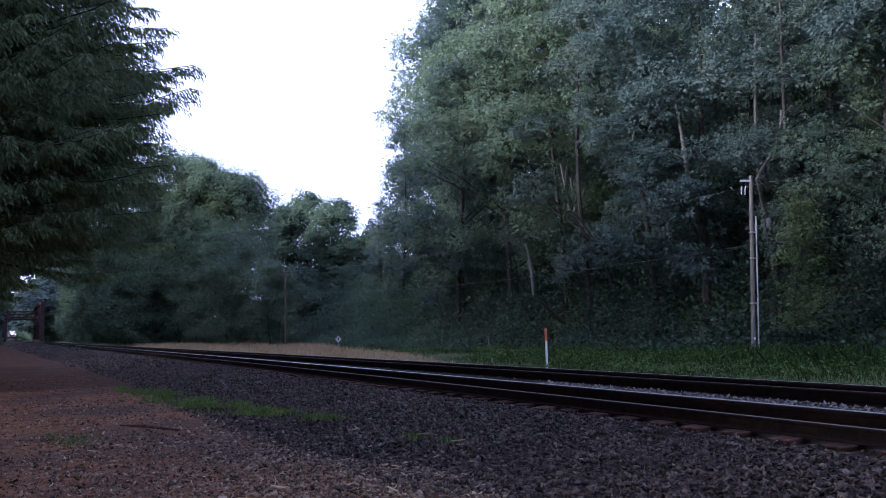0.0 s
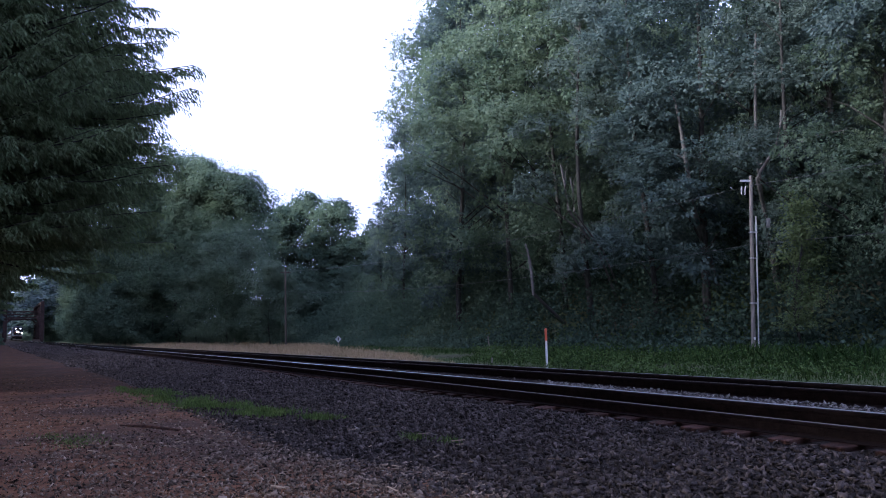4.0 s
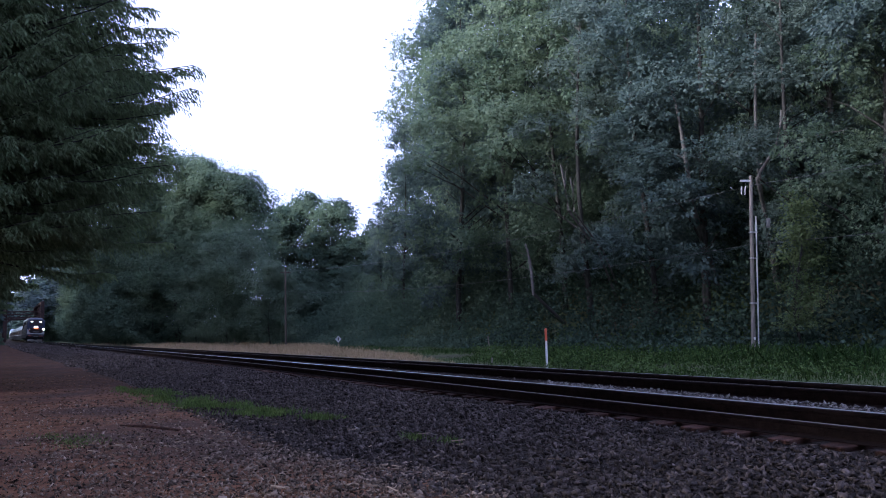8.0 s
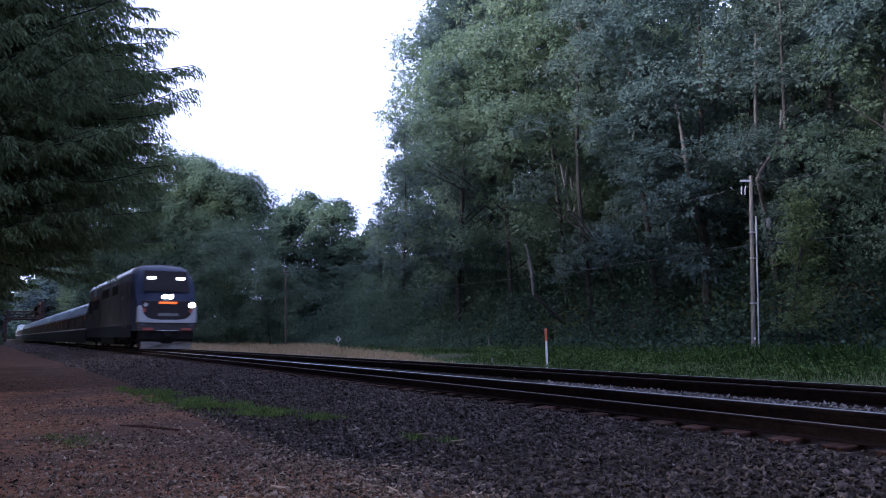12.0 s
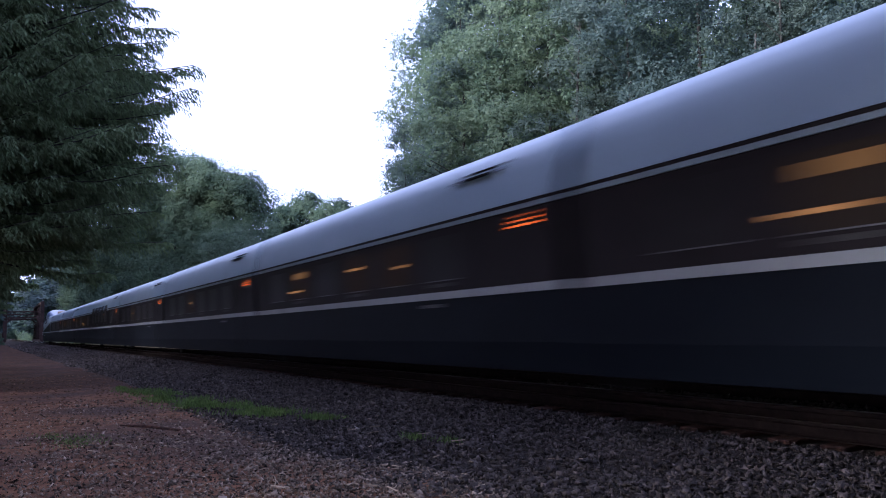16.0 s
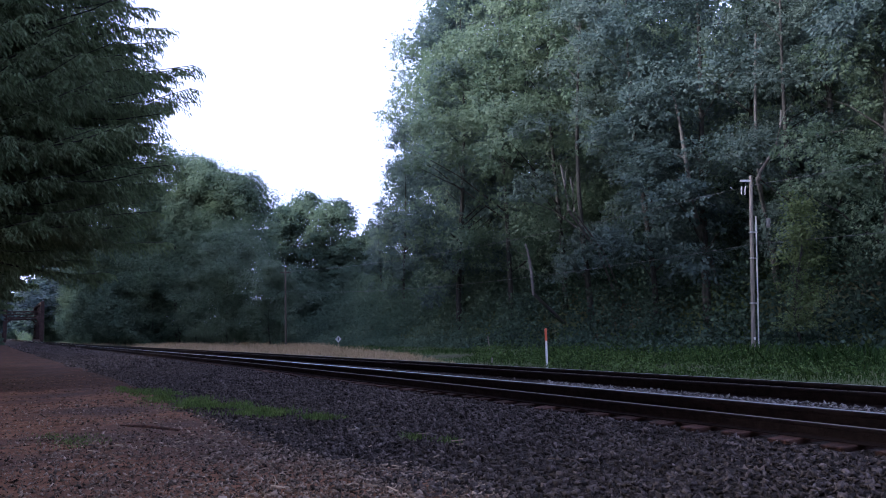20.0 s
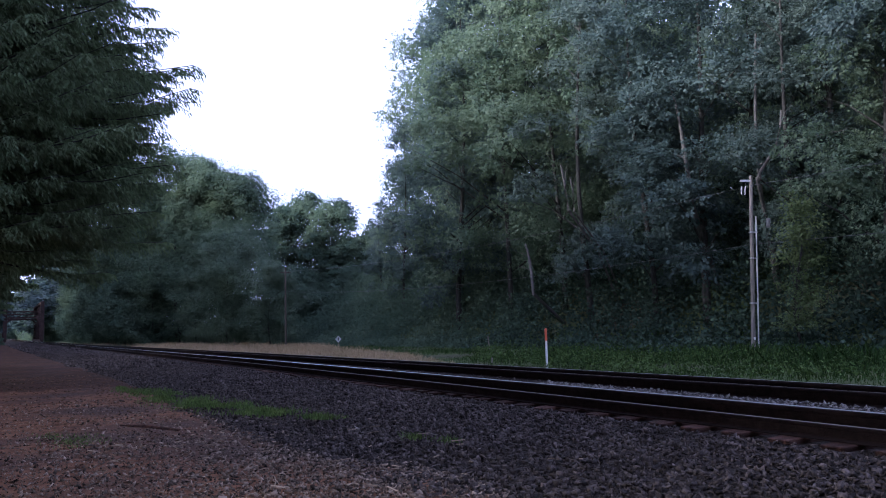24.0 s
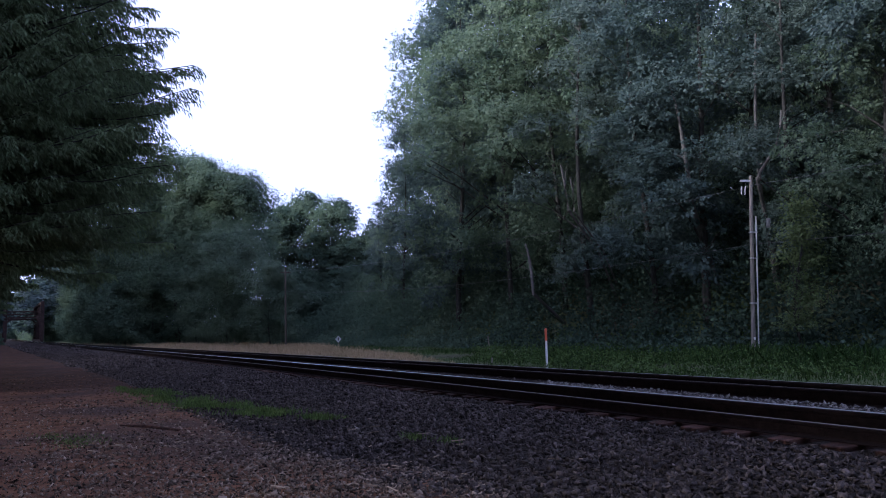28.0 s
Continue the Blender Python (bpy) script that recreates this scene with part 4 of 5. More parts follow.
def snags():
    for pts, r in (([(-29.05, 29.63, 6.58), (-29.09, 29.6, 7.64), (-29.18, 29.51, 8.96), (-29.26, 29.42, 10.28), (-29.39, 29.3, 11.65), (-29.6, 29.09, 12.86)], 0.15), ([(-39.2, 26.83, 2.63), (-39.24, 26.76, 3.97), (-39.3, 26.68, 4.82), (-39.4, 26.53, 5.6)], 0.10)):
        t = tagged(new("bare_trunk"), "leaning pale grey trunk at the edge of the wood", "tree trunk")
        low = (pts[0][0] - 2.2, pts[0][1] + 4.0, float(ground_z(np.array(pts[0][0] - 2.2), np.array(pts[0][1] + 4.0))) - 0.3)
        link_mesh("trunk", *tube([low] + pts, [r * 1.15] + [r * (1 - 0.14 * i) for i in range(len(pts))], 9), BIRCH, t, smooth=True)
        for i in (1, 2):
            a = Vector(pts[i])
            link_mesh("limb", *tube([a, a + Vector((-0.35, -0.3, 0.25)), a + Vector((-0.6, -0.5, 0.3))], [r * 0.3, r * 0.2, 0.01], 5), BIRCH, t, smooth=True)


TRUNKS = (("bare_trunk", [(-27.0, 33.5, 0.8), (-26.0, 31.6, 4.5), (-24.49, 29.06, 7.03), (-24.36, 29.16, 7.4), (-24.02, 29.44, 8.04), (-23.82, 29.61, 8.53), (-23.63, 29.76, 9.37), (-23.56, 29.81, 10.06)], 0.085),
          ("bare_trunk", [(-26.5, 32.6, 0.8), (-26.4, 31.6, 6.0), (-26.37, 31.39, 9.4), (-26.32, 31.44, 11.08), (-26.26, 31.49, 12.82), (-26.13, 31.59, 14.74)], 0.10),
          ("bare_trunk", [(-38.2, 32.6, 1.5), (-37.4, 30.4, 5.0), (-36.7, 27.76, 7.31), (-36.78, 27.64, 8.71), (-36.9, 27.5, 9.97)], 0.09),
          ("bare_trunk", [(-37.9, 32.8, 1.6), (-37.2, 30.6, 5.0), (-36.5, 28.0, 7.2), (-36.5, 27.97, 8.46), (-36.6, 27.9, 9.2)], 0.07),
          ("dead_branch", [(-26.37, 31.39, 8.2), (-24.3, 31.0, 8.5), (-22.69, 30.48, 8.69), (-22.14, 30.88, 8.78), (-21.65, 31.23, 8.82), (-21.63, 31.24, 8.59)], 0.03))
YOUNG = (-21.4, 27.6)


def bank_trunks():
    """Thin pale trunks and dead limbs in front of the wood, and a young tree beside the pole."""
    for kind, pts, r in TRUNKS:
        t = tagged(new(kind), "thin pale bare stem at the edge of the wood" if kind == "bare_trunk" else "pale dead branch hanging in the wood", "tree trunk" if kind == "bare_trunk" else "branch")
        link_mesh("stem", *tube(pts, [r * (1 - 0.5 * i / len(pts)) for i in range(len(pts))], 7), GREY_BARK, t, smooth=True)
        a, b = Vector(pts[-2]), Vector(pts[-1])
        link_mesh("twig", *tube([a, a + (b - a) * 0.5 + Vector((0.12, 0.1, 0.2)), a + (b - a) + Vector((0.35, 0.3, 0.25))], [r * 0.4, r * 0.25, 0.006], 5), GREY_BARK, t, smooth=True)
    young = broadleaf("young_maple", "young yellowish green maple beside the utility pole", 6.2, 1.15, 0.5, 41, LEAF_YOUNG, 80, 60, 0.13, spread=0.32, lobes_n=12)
    young.matrix_basis = plant(None, YOUNG[0], YOUNG[1], 20, 1.0)


snags()
bank_trunks()

# ---- poles, signs, bridge, litter ----
FAR_POLE = (-72.8, 21.9)


def utility_pole():
    x, y = -23.4, 27.3
    p = tagged(new("utility_pole"), "weathered grey wooden utility pole with metal conduit in tall grass", "utility pole")
    p.matrix_basis = pose(-23.63, 27.16, -0.75, 0, 2.6, 62)
    link_mesh("shaft", *tube([(0, 0, 0), (0, 0, 4), (0, 0, 7.65)], [0.092, 0.084, 0.075], 14), POLE_WOOD, p, smooth=True)
    link_mesh("conduit", *tube([(0.18, -0.1, 0), (0.17, -0.1, 3.2), (0.15, -0.1, 5.9)], [0.03, 0.03, 0.03], 10), CONDUIT, p, "pale metal conduit", smooth=True)
    for z in (2.2, 4.1, 5.2):
        part("bracket", box(-0.11, 0.21, -0.13, 0.1, z, z + 0.05), STEEL, p, "metal strap")
    arm = part("crossarm", box(-0.45, 0.0, -0.06, 0.06, 7.4, 7.47), CONDUIT, p, "short pale bracket arm")
    for dx in (-0.4, -0.25):
        link_mesh("insulator", *tube([(dx, 0, 6.85), (dx, 0, 7.05), (dx + 0.02, 0, 7.2)], [0.02, 0.035, 0.02], 8), CONDUIT, arm, "small grey insulator")
    part("transformer_box", box(0.64, 0.78, -0.07, 0.07, 5.45, 5.85, 0.02), SILL, p, "small grey box on the wire")
    part("tag", box(-0.04, 0.04, -0.15, -0.14, 0.7, 0.8), WHITE, p, "small pale tag")
    f = tagged(new("utility_pole"), "distant brown wooden utility pole among the trees", "utility pole")
    f.matrix_basis = pose(*FAR_POLE, -0.75)
    link_mesh("shaft", *tube([(0, 0, 0), (0, 0, 7.5)], [0.10, 0.07], 10), BROWN_POLE, f, smooth=True)
    part("crossarm", box(-0.06, 0.06, -0.5, 0.5, 6.95, 7.04), BROWN_POLE, f)
    g = tagged(new("utility_pole"), "weathered wooden utility pole carrying the wires on", "utility pole")
    g.matrix_basis = pose(42.0, 24.62, -0.75)
    link_mesh("shaft", *tube([(0, 0, 0), (0, 0, 8.4)], [0.14, 0.1], 10), POLE_WOOD, g, smooth=True)
    for z0, z1, zr in ((4.55, 5.2, 4.9), (7.05, 7.1, 7.4)):
        for a, b, sag in (((x, y, z0 - 0.6), (*FAR_POLE, z1 - 0.75), 0.7), ((x, y, z0 - 0.6), (42.0, 24.5, zr - 0.6), 0.7)):
            pts = [(a[0] + (b[0] - a[0]) * u, a[1] + (b[1] - a[1]) * u, a[2] + (b[2] - a[2]) * u - sag * 4 * u * (1 - u)) for u in np.linspace(0, 1, 25)]
            tagged(link_mesh("wire", *tube(pts, [0.009] * 25, 5), WIRE), "thin dark overhead wire between the poles", "wire", "overhead wires")


def markers():
    m = tagged(new("marker_post"), "slim white marker post with an orange top in grass", "marker post")
    m.matrix_basis = pose(-22.07, 15.55, -0.72, -1.5, -2, 0)
    link_mesh("post", *tube([(0, 0, 0), (0, 0, 0.98)], [0.036, 0.036], 14), WHITE, m, smooth=True)
    link_mesh("cap", *tube([(0, 0, 0.975), (0, 0, 1.35), (0, 0, 1.39)], [0.041, 0.041, 0.024], 14), ORANGE, m, "orange upper sleeve", smooth=True)
    for x, y, h, tilt in ((-40.5, 24.5, 0.9, -12), (-26.2, 15.9, 0.3, 15), (-80.6, 19.0, 0.9, 0)):
        s = tagged(new("stake"), "small pale wooden stake in the grass", "stake")
        s.matrix_basis = pose(x, y, -0.7, 0, tilt, 0)
        part("stake_shaft", box(-0.04, 0.04, -0.02, 0.02, 0, h, 0.005), POLE_WOOD, s)
    d = tagged(new("diamond_sign"), "small weathered diamond sign on a post by the meadow", "sign")
    d.matrix_basis = pose(-65.6, 24.4, -0.75, 0, 0, 65)
    bm = bmesh.new()
    bmesh.ops.create_cube(bm, size=1.0, matrix=pose(0, -0.03, 0.72, 0, 45, 0) @ Matrix.Diagonal((0.4, 0.02, 0.4, 1)))
    plate = part("plate", bm, CONDUIT, d, "pale grey diamond plate")
    part("marking", box(-0.04, 0.04, -0.047, -0.042, 0.6, 0.86), CAR_DARK, plate, "dark bar of lettering")
    part("post", box(-0.03, 0.03, -0.02, 0.02, 0.0, 0.9), POLE_WOOD, d)


def bridge():
    b = tagged(new("truss_bridge"), "rusty brown steel truss railway bridge with a lattice portal", "bridge")
    c = on_track(np.array([-222.0]), 0.0, 0.0)[0]
    dy = float(np.interp(-222.0, GX, GDY))
    b.matrix_basis = pose(c[0], c[1], 0.0, 0, 0, math.degrees(math.atan(dy)))
    W, H = 4.05, 9.6
    for s in (-1, 1):
        part("bottom_chord", box(-48, 0.3, s * W - 0.35, s * W + 0.35, -0.5, 0.25), RUST, b, "rusty bottom chord")
        part("top_chord", box(-44, 0.2, s * W - 0.3, s * W + 0.3, H - 0.5, H), RUST, b, "rusty top chord")
        for i in range(8):
            part("post", box(-6.0 * i - 0.35, -6.0 * i + 0.1, s * W - (0.18 if i else 0.4), s * W + (0.18 if i else 0.4), 0.0, H), RUST, b, "rusty upright")
            vs, fs = tube([(-6 * i, s * W, 0.3), (-6 * i - 6, s * W, H - 0.3)] if i % 2 else [(-6 * i, s * W, H - 0.3), (-6 * i - 6, s * W, 0.3)], [0.16, 0.16], 4)
            link_mesh("diagonal", vs, fs, RUST, b, "rusty diagonal")
    for i in range(0, 8, 4):
        x = -6.0 * i
        part("portal_beam", box(x - 0.2, x + 0.2, -W, W, 5.4, 5.75), RUST, b, "rusty portal beam")
        part("portal_beam", box(x - 0.2, x + 0.2, -W, W, 6.9, 7.2), RUST, b, "rusty portal beam")
        for k in range(8):
            y0 = -W + k * W / 4
            z0, z1 = (5.7, 6.95) if k % 2 else (6.95, 5.7)
            vs, fs = tube([(x, y0, z0), (x, y0 + W / 4, z1)], [0.09, 0.09], 4)
            link_mesh("lattice_bar", vs, fs, RUST, b)
        for s in (-1, 1):
            vs, fs = tube([(x, s * W, 4.0), (x, s * (W - 1.3), 5.45)], [0.2, 0.2], 4)
            link_mesh("knee_brace", vs, fs, RUST, b, "rusty knee brace")
    part("deck", box(-48, 0, -W, W, -0.6, -0.42), RUST, b, "dark steel deck")


def litter():
    rng = np.random.default_rng(17)
    vs, fs = tube([(-10.75, 1.13, -0.315), (-10.3, 1.36, -0.30), (-9.75, 1.66, -0.315)], [0.010, 0.019, 0.013], 7)
    tagged(link_mesh("stick", vs, fs, SLEEPER), "dark broken branch lying on the dirt", "stick")
    for i in range(95):
        x, y = rng.uniform(-9.5, -4.6), rng.uniform(0.2, 3.9)
        ln = 0.03 + 0.12 * rng.uniform(0, 1) ** 1.6
        a = rng.uniform(0, 3.14)
        lat = y - float(np.interp(x, GX, GY))
        z = max(float(ground_z(np.array(x), np.array(y))), float(bed_height(lat)) if lat > -5.2 else -9) + 0.05
        wd = ln * rng.uniform(0.08, 0.22)
        bm = box(-ln / 2, ln / 2, -wd / 2, wd / 2, 0, 0.006)
        for q in bm.verts:
            q.co.y *= 0.35 + 0.9 * float(rng.uniform(0, 1))
            q.co.x *= float(rng.uniform(0.8, 1.1))
        chip = part("wood_chip", bm, CHIP)
        chip.matrix_basis = pose(x, y, z, rng.uniform(-12, 12), rng.uniform(-8, 8), math.degrees(a))
        tagged(chip, "pale splinter of wood on the gravel", "wood chip", "wood chips on the gravel")
    for x, y, s in ((-8.35, 3.3, 0.1), (-8.2, 3.25, 0.08), (-5.9, 2.55, 0.035), (-7.1, 1.9, 0.04), (-6.6, 4.0, 0.035), (-7.9, 2.0, 0.04)):
        lat = y - float(np.interp(x, GX, GY))
        z = max(float(ground_z(np.array(x), np.array(y))), float(bed_height(lat)) if lat > -5.2 else -9) + 0.045
        ob = near_stones("pale_stone", np.zeros((1, 3)), [1.0], rng, POLE_WOOD, 12)
        ob.matrix_basis = pose(x, y, z, rng.uniform(-20, 20), rng.uniform(-20, 20), rng.uniform(0, 360)) @ Matrix.Diagonal((s, s * 0.6, s * 0.4, 1))
        tagged(ob, "pale flat chip of stone on the gravel", "stone", "pale chips")


utility_pole()
markers()
bridge()
litter()

# ---- train ----
def strip(x0, x1, sec, sign, thick=0.03):
    """A bent plate that follows the section (lat, z), from x0 to x1; sign -1 is the side of the platform."""
    bm = bmesh.new()
    n = len(sec)
    rows = []
    for x in (x0, x1):
        o = [bm.verts.new((x, sign * l, z)) for l, z in sec]
        i = [bm.verts.new((x, sign * (l - thick), z)) for l, z in sec]
        rows.append((o, i))
    (o0, i0), (o1, i1) = rows
    for k in range(n - 1):
        bm.faces.new((o0[k], o0[k + 1], o1[k + 1], o1[k]))
        bm.faces.new((i0[k], i1[k], i1[k + 1], i0[k + 1]))
        bm.faces.new((o0[k], i0[k], i0[k + 1], o0[k + 1]))
        bm.faces.new((o1[k], o1[k + 1], i1[k + 1], i1[k]))
    bm.faces.new((o0[0], o1[0], i1[0], i0[0]))
    bm.faces.new((o0[-1], i0[-1], i1[-1], o1[-1]))
    return bm


def prism(poly, x0, x1):
    """A solid whose section (lat, z) runs from x0 to x1."""
    bm = bmesh.new()
    a = [bm.verts.new((x0, l, z)) for l, z in poly]
    b = [bm.verts.new((x1, l, z)) for l, z in poly]
    for k in range(len(poly)):
        j = (k + 1) % len(poly)
        bm.faces.new((a[k], a[j], b[j], b[k]))
    bm.faces.new(a)
    bm.faces.new(b[::-1])
    return bm


ROOF = [(1.47, 2.38), (1.425, 2.56), (1.378, 2.74), (1.32, 2.92), (1.235, 3.08), (1.09, 3.20), (0.86, 3.285), (0.5, 3.35), (0.0, 3.39)]
CORE = [(1.40, 0.66), (1.44, 0.7), (1.44, 2.38), (1.33, 2.76), (1.05, 3.09), (0.6, 3.28), (0.0, 3.36)]


def wheelset(parent, x, r=0.43):
    for s in (-1, 1):
        bm = bmesh.new()
        bmesh.ops.create_cone(bm, cap_ends=True, segments=28, radius1=r, radius2=r, depth=0.13, matrix=pose(x, s * 0.755, r, 90, 0, 0))
        part("wheel", bm, CAR_DARK, parent, "dark steel wheel")
    bm = bmesh.new()
    bmesh.ops.create_cone(bm, cap_ends=True, segments=12, radius1=0.08, radius2=0.08, depth=1.4, matrix=pose(x, 0, r, 90, 0, 0))
    part("axle", bm, CAR_DARK, parent)


def sides(car, x0, x1, brown=True):
    for s in (-1, 1):
        part("lower_panel", strip(x0 - 0.17, x1 + 0.17, [(1.42, 0.26), (1.47, 0.62), (1.47, 1.235)], s), CAR_GREEN, car, "dark green lower panel")
        part("stripe", strip(x0, x1, [(1.476, 1.24), (1.476, 1.345)], s), CAR_WHITE, car, "pale grey stripe")
        if brown:
            part("window_band", strip(x0, x1, [(1.47, 1.35), (1.47, 2.275)], s), CAR_BROWN, car, "dark brown window band")
            part("stripe", strip(x0, x1, [(1.474, 2.28), (1.474, 2.335)], s), CAR_GREY, car, "pale grey stripe")
            part("stripe", strip(x0, x1, [(1.474, 2.338), (1.474, 2.377)], s), CAR_BROWN, car, "thin dark stripe")


def passenger_car(lamps, panels=(), dim=(), bistro=False, rear_axle=True):
    car = tagged(new("passenger_car"), "low bistro car with tall windows, grey, brown and dark green" if bistro else
                 "low passenger car in grey, brown and dark green with pale stripes", "railway car", "cars of the train")
    h = 6.39
    part("body", prism(CORE + [(-l, z) for l, z in CORE[-2::-1]], -h, h), CAR_DARK, car)
    part("roof", prism(ROOF + [(-l, z) for l, z in ROOF[-2::-1]], -h, h), CAR_GREY, car, "light grey rounded roof", smooth=True)
    sides(car, -h, h)
    for s in (-1, 1):
        for i in range(6):
            x = -4.6 + 1.62 * i
            lit = i in dim
            if bistro and i < 5:
                x0, x1 = -5.9 + 1.58 * i, -4.80 + 1.58 * i
                win = part("window", strip(x0, x1, [(1.48, 1.62), (1.48, 2.38), (1.437, 2.56), (1.428, 2.60)], s, 0.012), GLASS, car, "tall dark window curving into the roof")
                part("window_post", strip(x1 + 0.04, x1 + 0.07, [(1.482, 1.62), (1.482, 2.38), (1.439, 2.56), (1.43, 2.60)], s, 0.012), CAR_BROWN, win, "brown post between windows")
            else:
                win = part("window", box(x - 0.55, x + 0.55, s * 1.468, s * 1.474, 1.52, 2.16, 0.0), PANEL_DIM if lit else GLASS, car, "window with dim warm light inside" if lit else "dark tinted window")
            part("window_sill", box(x - 0.5, x + 0.42, s * 1.474, s * 1.486, 1.505, 1.518), SILL, win, "thin pale window sill")
            if i % 2:
                part("low_patch", box(x - 0.45, x + 0.3, s * 1.470, s * 1.4752, 1.42, 1.47), DULL_GREY, win, "faint lighter patch below the window")
        sign = part("sign", box(5.37, 6.02, s * 1.468, s * 1.473, 2.0, 2.265), GLASS, car, "dark sign window")
        for k in range(3):
            for q in range(3):
                part("sign_line", box(5.43 + 0.05 * k + 0.15 * q, 5.56 - 0.01 * k + 0.16 * q, s * 1.474, s * 1.478, 2.06 + 0.06 * k, 2.086 + 0.06 * k), AMBER, sign, "glowing amber sign row")
        for x, w, z in lamps:
            part("reading_lamp", box(x - w, x + w, s * 1.4745, s * 1.478, z, z + 0.045), WARM, car, "warm light inside a window")
        for x, w, z, g in panels:
            part("lit_panel", box(x - w, x + w, s * 1.4745, s * 1.4775, z, z + g), PANEL_LIT, car, "lit amber panel inside a window")
        part("door_seam", box(4.55, 4.58, s * 1.46, s * 1.476, 0.5, 2.27), CAR_DARK, car, "dark door joint")
        part("door_seam", box(5.35, 5.38, s * 1.46, s * 1.476, 0.5, 2.27), CAR_DARK, car, "dark door joint")
        part("hatch", box(-2.6, -1.3, s * 1.46, s * 1.4745, 0.68, 1.05, 0.003), CAR_GREEN, car, "small service hatch")
        part("number_bar", box(2.9, 3.35, s * 1.46, s * 1.474, 1.12, 1.17), SILL, car, "small pale bar of lettering")
    for e in (-1, 1):
        part("gangway", prism([(l * 0.93, 0.68 + (z - 0.66) * 0.96) for l, z in CORE] + [(-l * 0.93, 0.68 + (z - 0.66) * 0.96) for l, z in CORE[-2::-1]], e * h, e * (h + 0.18)), CAR_DARK, car, "dark rubber gangway")
        for k in range(2):
            part("roof_vent", box(3.9 + 0.2 * k, 5.0 + 0.1 * k, e * (1.375 - 0.06 * k), e * (1.30 - 0.06 * k), 2.87 + 0.07 * k, 2.90 + 0.07 * k), CAR_DARK, car, "dark roof slot")
    if rear_axle:
        wheelset(car, -h - 0.18)
    part("underframe", box(-3.2, 3.2, -1.2, 1.2, 0.55, 0.7, 0.03), CAR_DARK, car)
    return car


def cab_car():
    """The trailing end: a car with a driving cab; its nose points backwards (-x), the origin is at the coupled end."""
    car = tagged(new("cab_car"), "driving cab car with a rounded grey nose and louvred side", "railway car", "cars of the train")
    part("body", prism(CORE + [(-l, z) for l, z in CORE[-2::-1]], -12.2, -0.9), CAR_DARK, car)
    high = CORE[1:]
    part("end_body", prism(high + [(-l, z) for l, z in high[-2::-1]] + [(-1.44, 0.5), (1.44, 0.5)], -0.9, -0.1), CAR_DARK, car)
    part("roof_unit", box(-1.2, -0.15, -0.72, 0.72, 3.25, 3.60, 0.06), TAN, car, "tan roof equipment cover")
    part("roof", prism(ROOF + [(-l, z) for l, z in ROOF[-2::-1]], -11.9, -0.1), CAR_GREY, car, "light grey rounded roof", smooth=True)
    for s in (-1, 1):
        part("lower_panel", strip(-12.4, -0.86, [(1.42, 0.26), (1.47, 0.62), (1.47, 1.235)], s), CAR_GREEN, car, "dark green lower panel")
        part("lower_panel", strip(-0.86, -0.1, [(1.47, 0.40), (1.47, 1.235)], s), CAR_GREEN, car, "dark green panel above the coupling")
        part("lower_panel", strip(-13.5, -12.4, [(1.44, 0.95), (1.44, 1.235)], s), CAR_GREEN, car, "dark green panel under the nose")
        part("gutter", strip(-11.8, -5.5, [(1.318, 2.955), (1.298, 2.99)], s, 0.012), CAR_DARK, car, "dark gutter along the roof edge")
        part("window", box(-1.35, -0.75, s * 1.47, s * 1.482, 1.7, 2.18, 0.0), GLASS, car, "small dark door window")
        part("window_sill", box(-1.6, -1.0, s * 1.474, s * 1.488, 2.0, 2.016), SILL, car, "short pale rail")
        for k, (xa, xb) in enumerate(((-13.2, -11.2), (-13.0, -10.6), (-12.6, -10.9))):
            part("slot", box(xa, xb, s * 1.40, s * (1.474 if k == 0 else 1.475), 1.72 + 0.085 * k, 1.76 + 0.085 * k), CAR_DARK, car, "dark slot in the side of the nose")
        part("stripe", strip(-13.4, -0.1, [(1.476, 1.24), (1.476, 1.335)], s), CAR_WHITE, car, "pale grey stripe")
        bm = bmesh.new()
        bm.faces.new([bm.verts.new((x, s * 1.479, z)) for x, z in ((-13.6, 1.10), (-11.0, 0.98), (-7.3, 0.84), (-7.3, 0.87), (-11.0, 1.02), (-13.6, 1.15))])
        bmesh.ops.solidify(bm, geom=bm.faces[:], thickness=0.01)
        part("lower_line", bm, CAR_GREY, car, "thin pale line")
        pts = [(-13.4, 1.35), (-0.1, 1.35), (-0.1, 2.275), (-1.6, 2.275), (-4.75, 2.03), (-8.4, 1.77), (-11.96, 1.52), (-13.4, 1.40)]
        bm = bmesh.new()
        bm.faces.new([bm.verts.new((x, s * 1.474, z)) for x, z in pts])
        bmesh.ops.solidify(bm, geom=bm.faces[:], thickness=0.02)
        part("window_band", bm, CAR_BROWN, car, "tapering dark brown band")
        part("side_panel", strip(-12.3, -0.1, [(1.468, 1.35), (1.468, 2.38)], s, 0.02), CAR_GREY, car, "light grey side panel")
        for k in range(7):
            xa = -12.72 + 0.52 * k
            zs = np.linspace(2.34 + 0.075 * k, 2.99, 6)
            sec = [(float(np.interp(z, [q[1] for q in ROOF], [q[0] for q in ROOF])) + 0.012, float(z)) for z in zs]
            part("side_window", strip(xa, xa + 0.515, sec, s, 0.02), CAB_GLASS, car, "dark side glazing of the cab", smooth=True)
        for k in range(12):
            part("louvre", box(-8.96, -6.5, s * 1.42, s * (1.482 - 0.004 * k), 2.36 + 0.047 * k, 2.38 + 0.047 * k), CAR_DARK, car, "dark louvre slat")
    return car


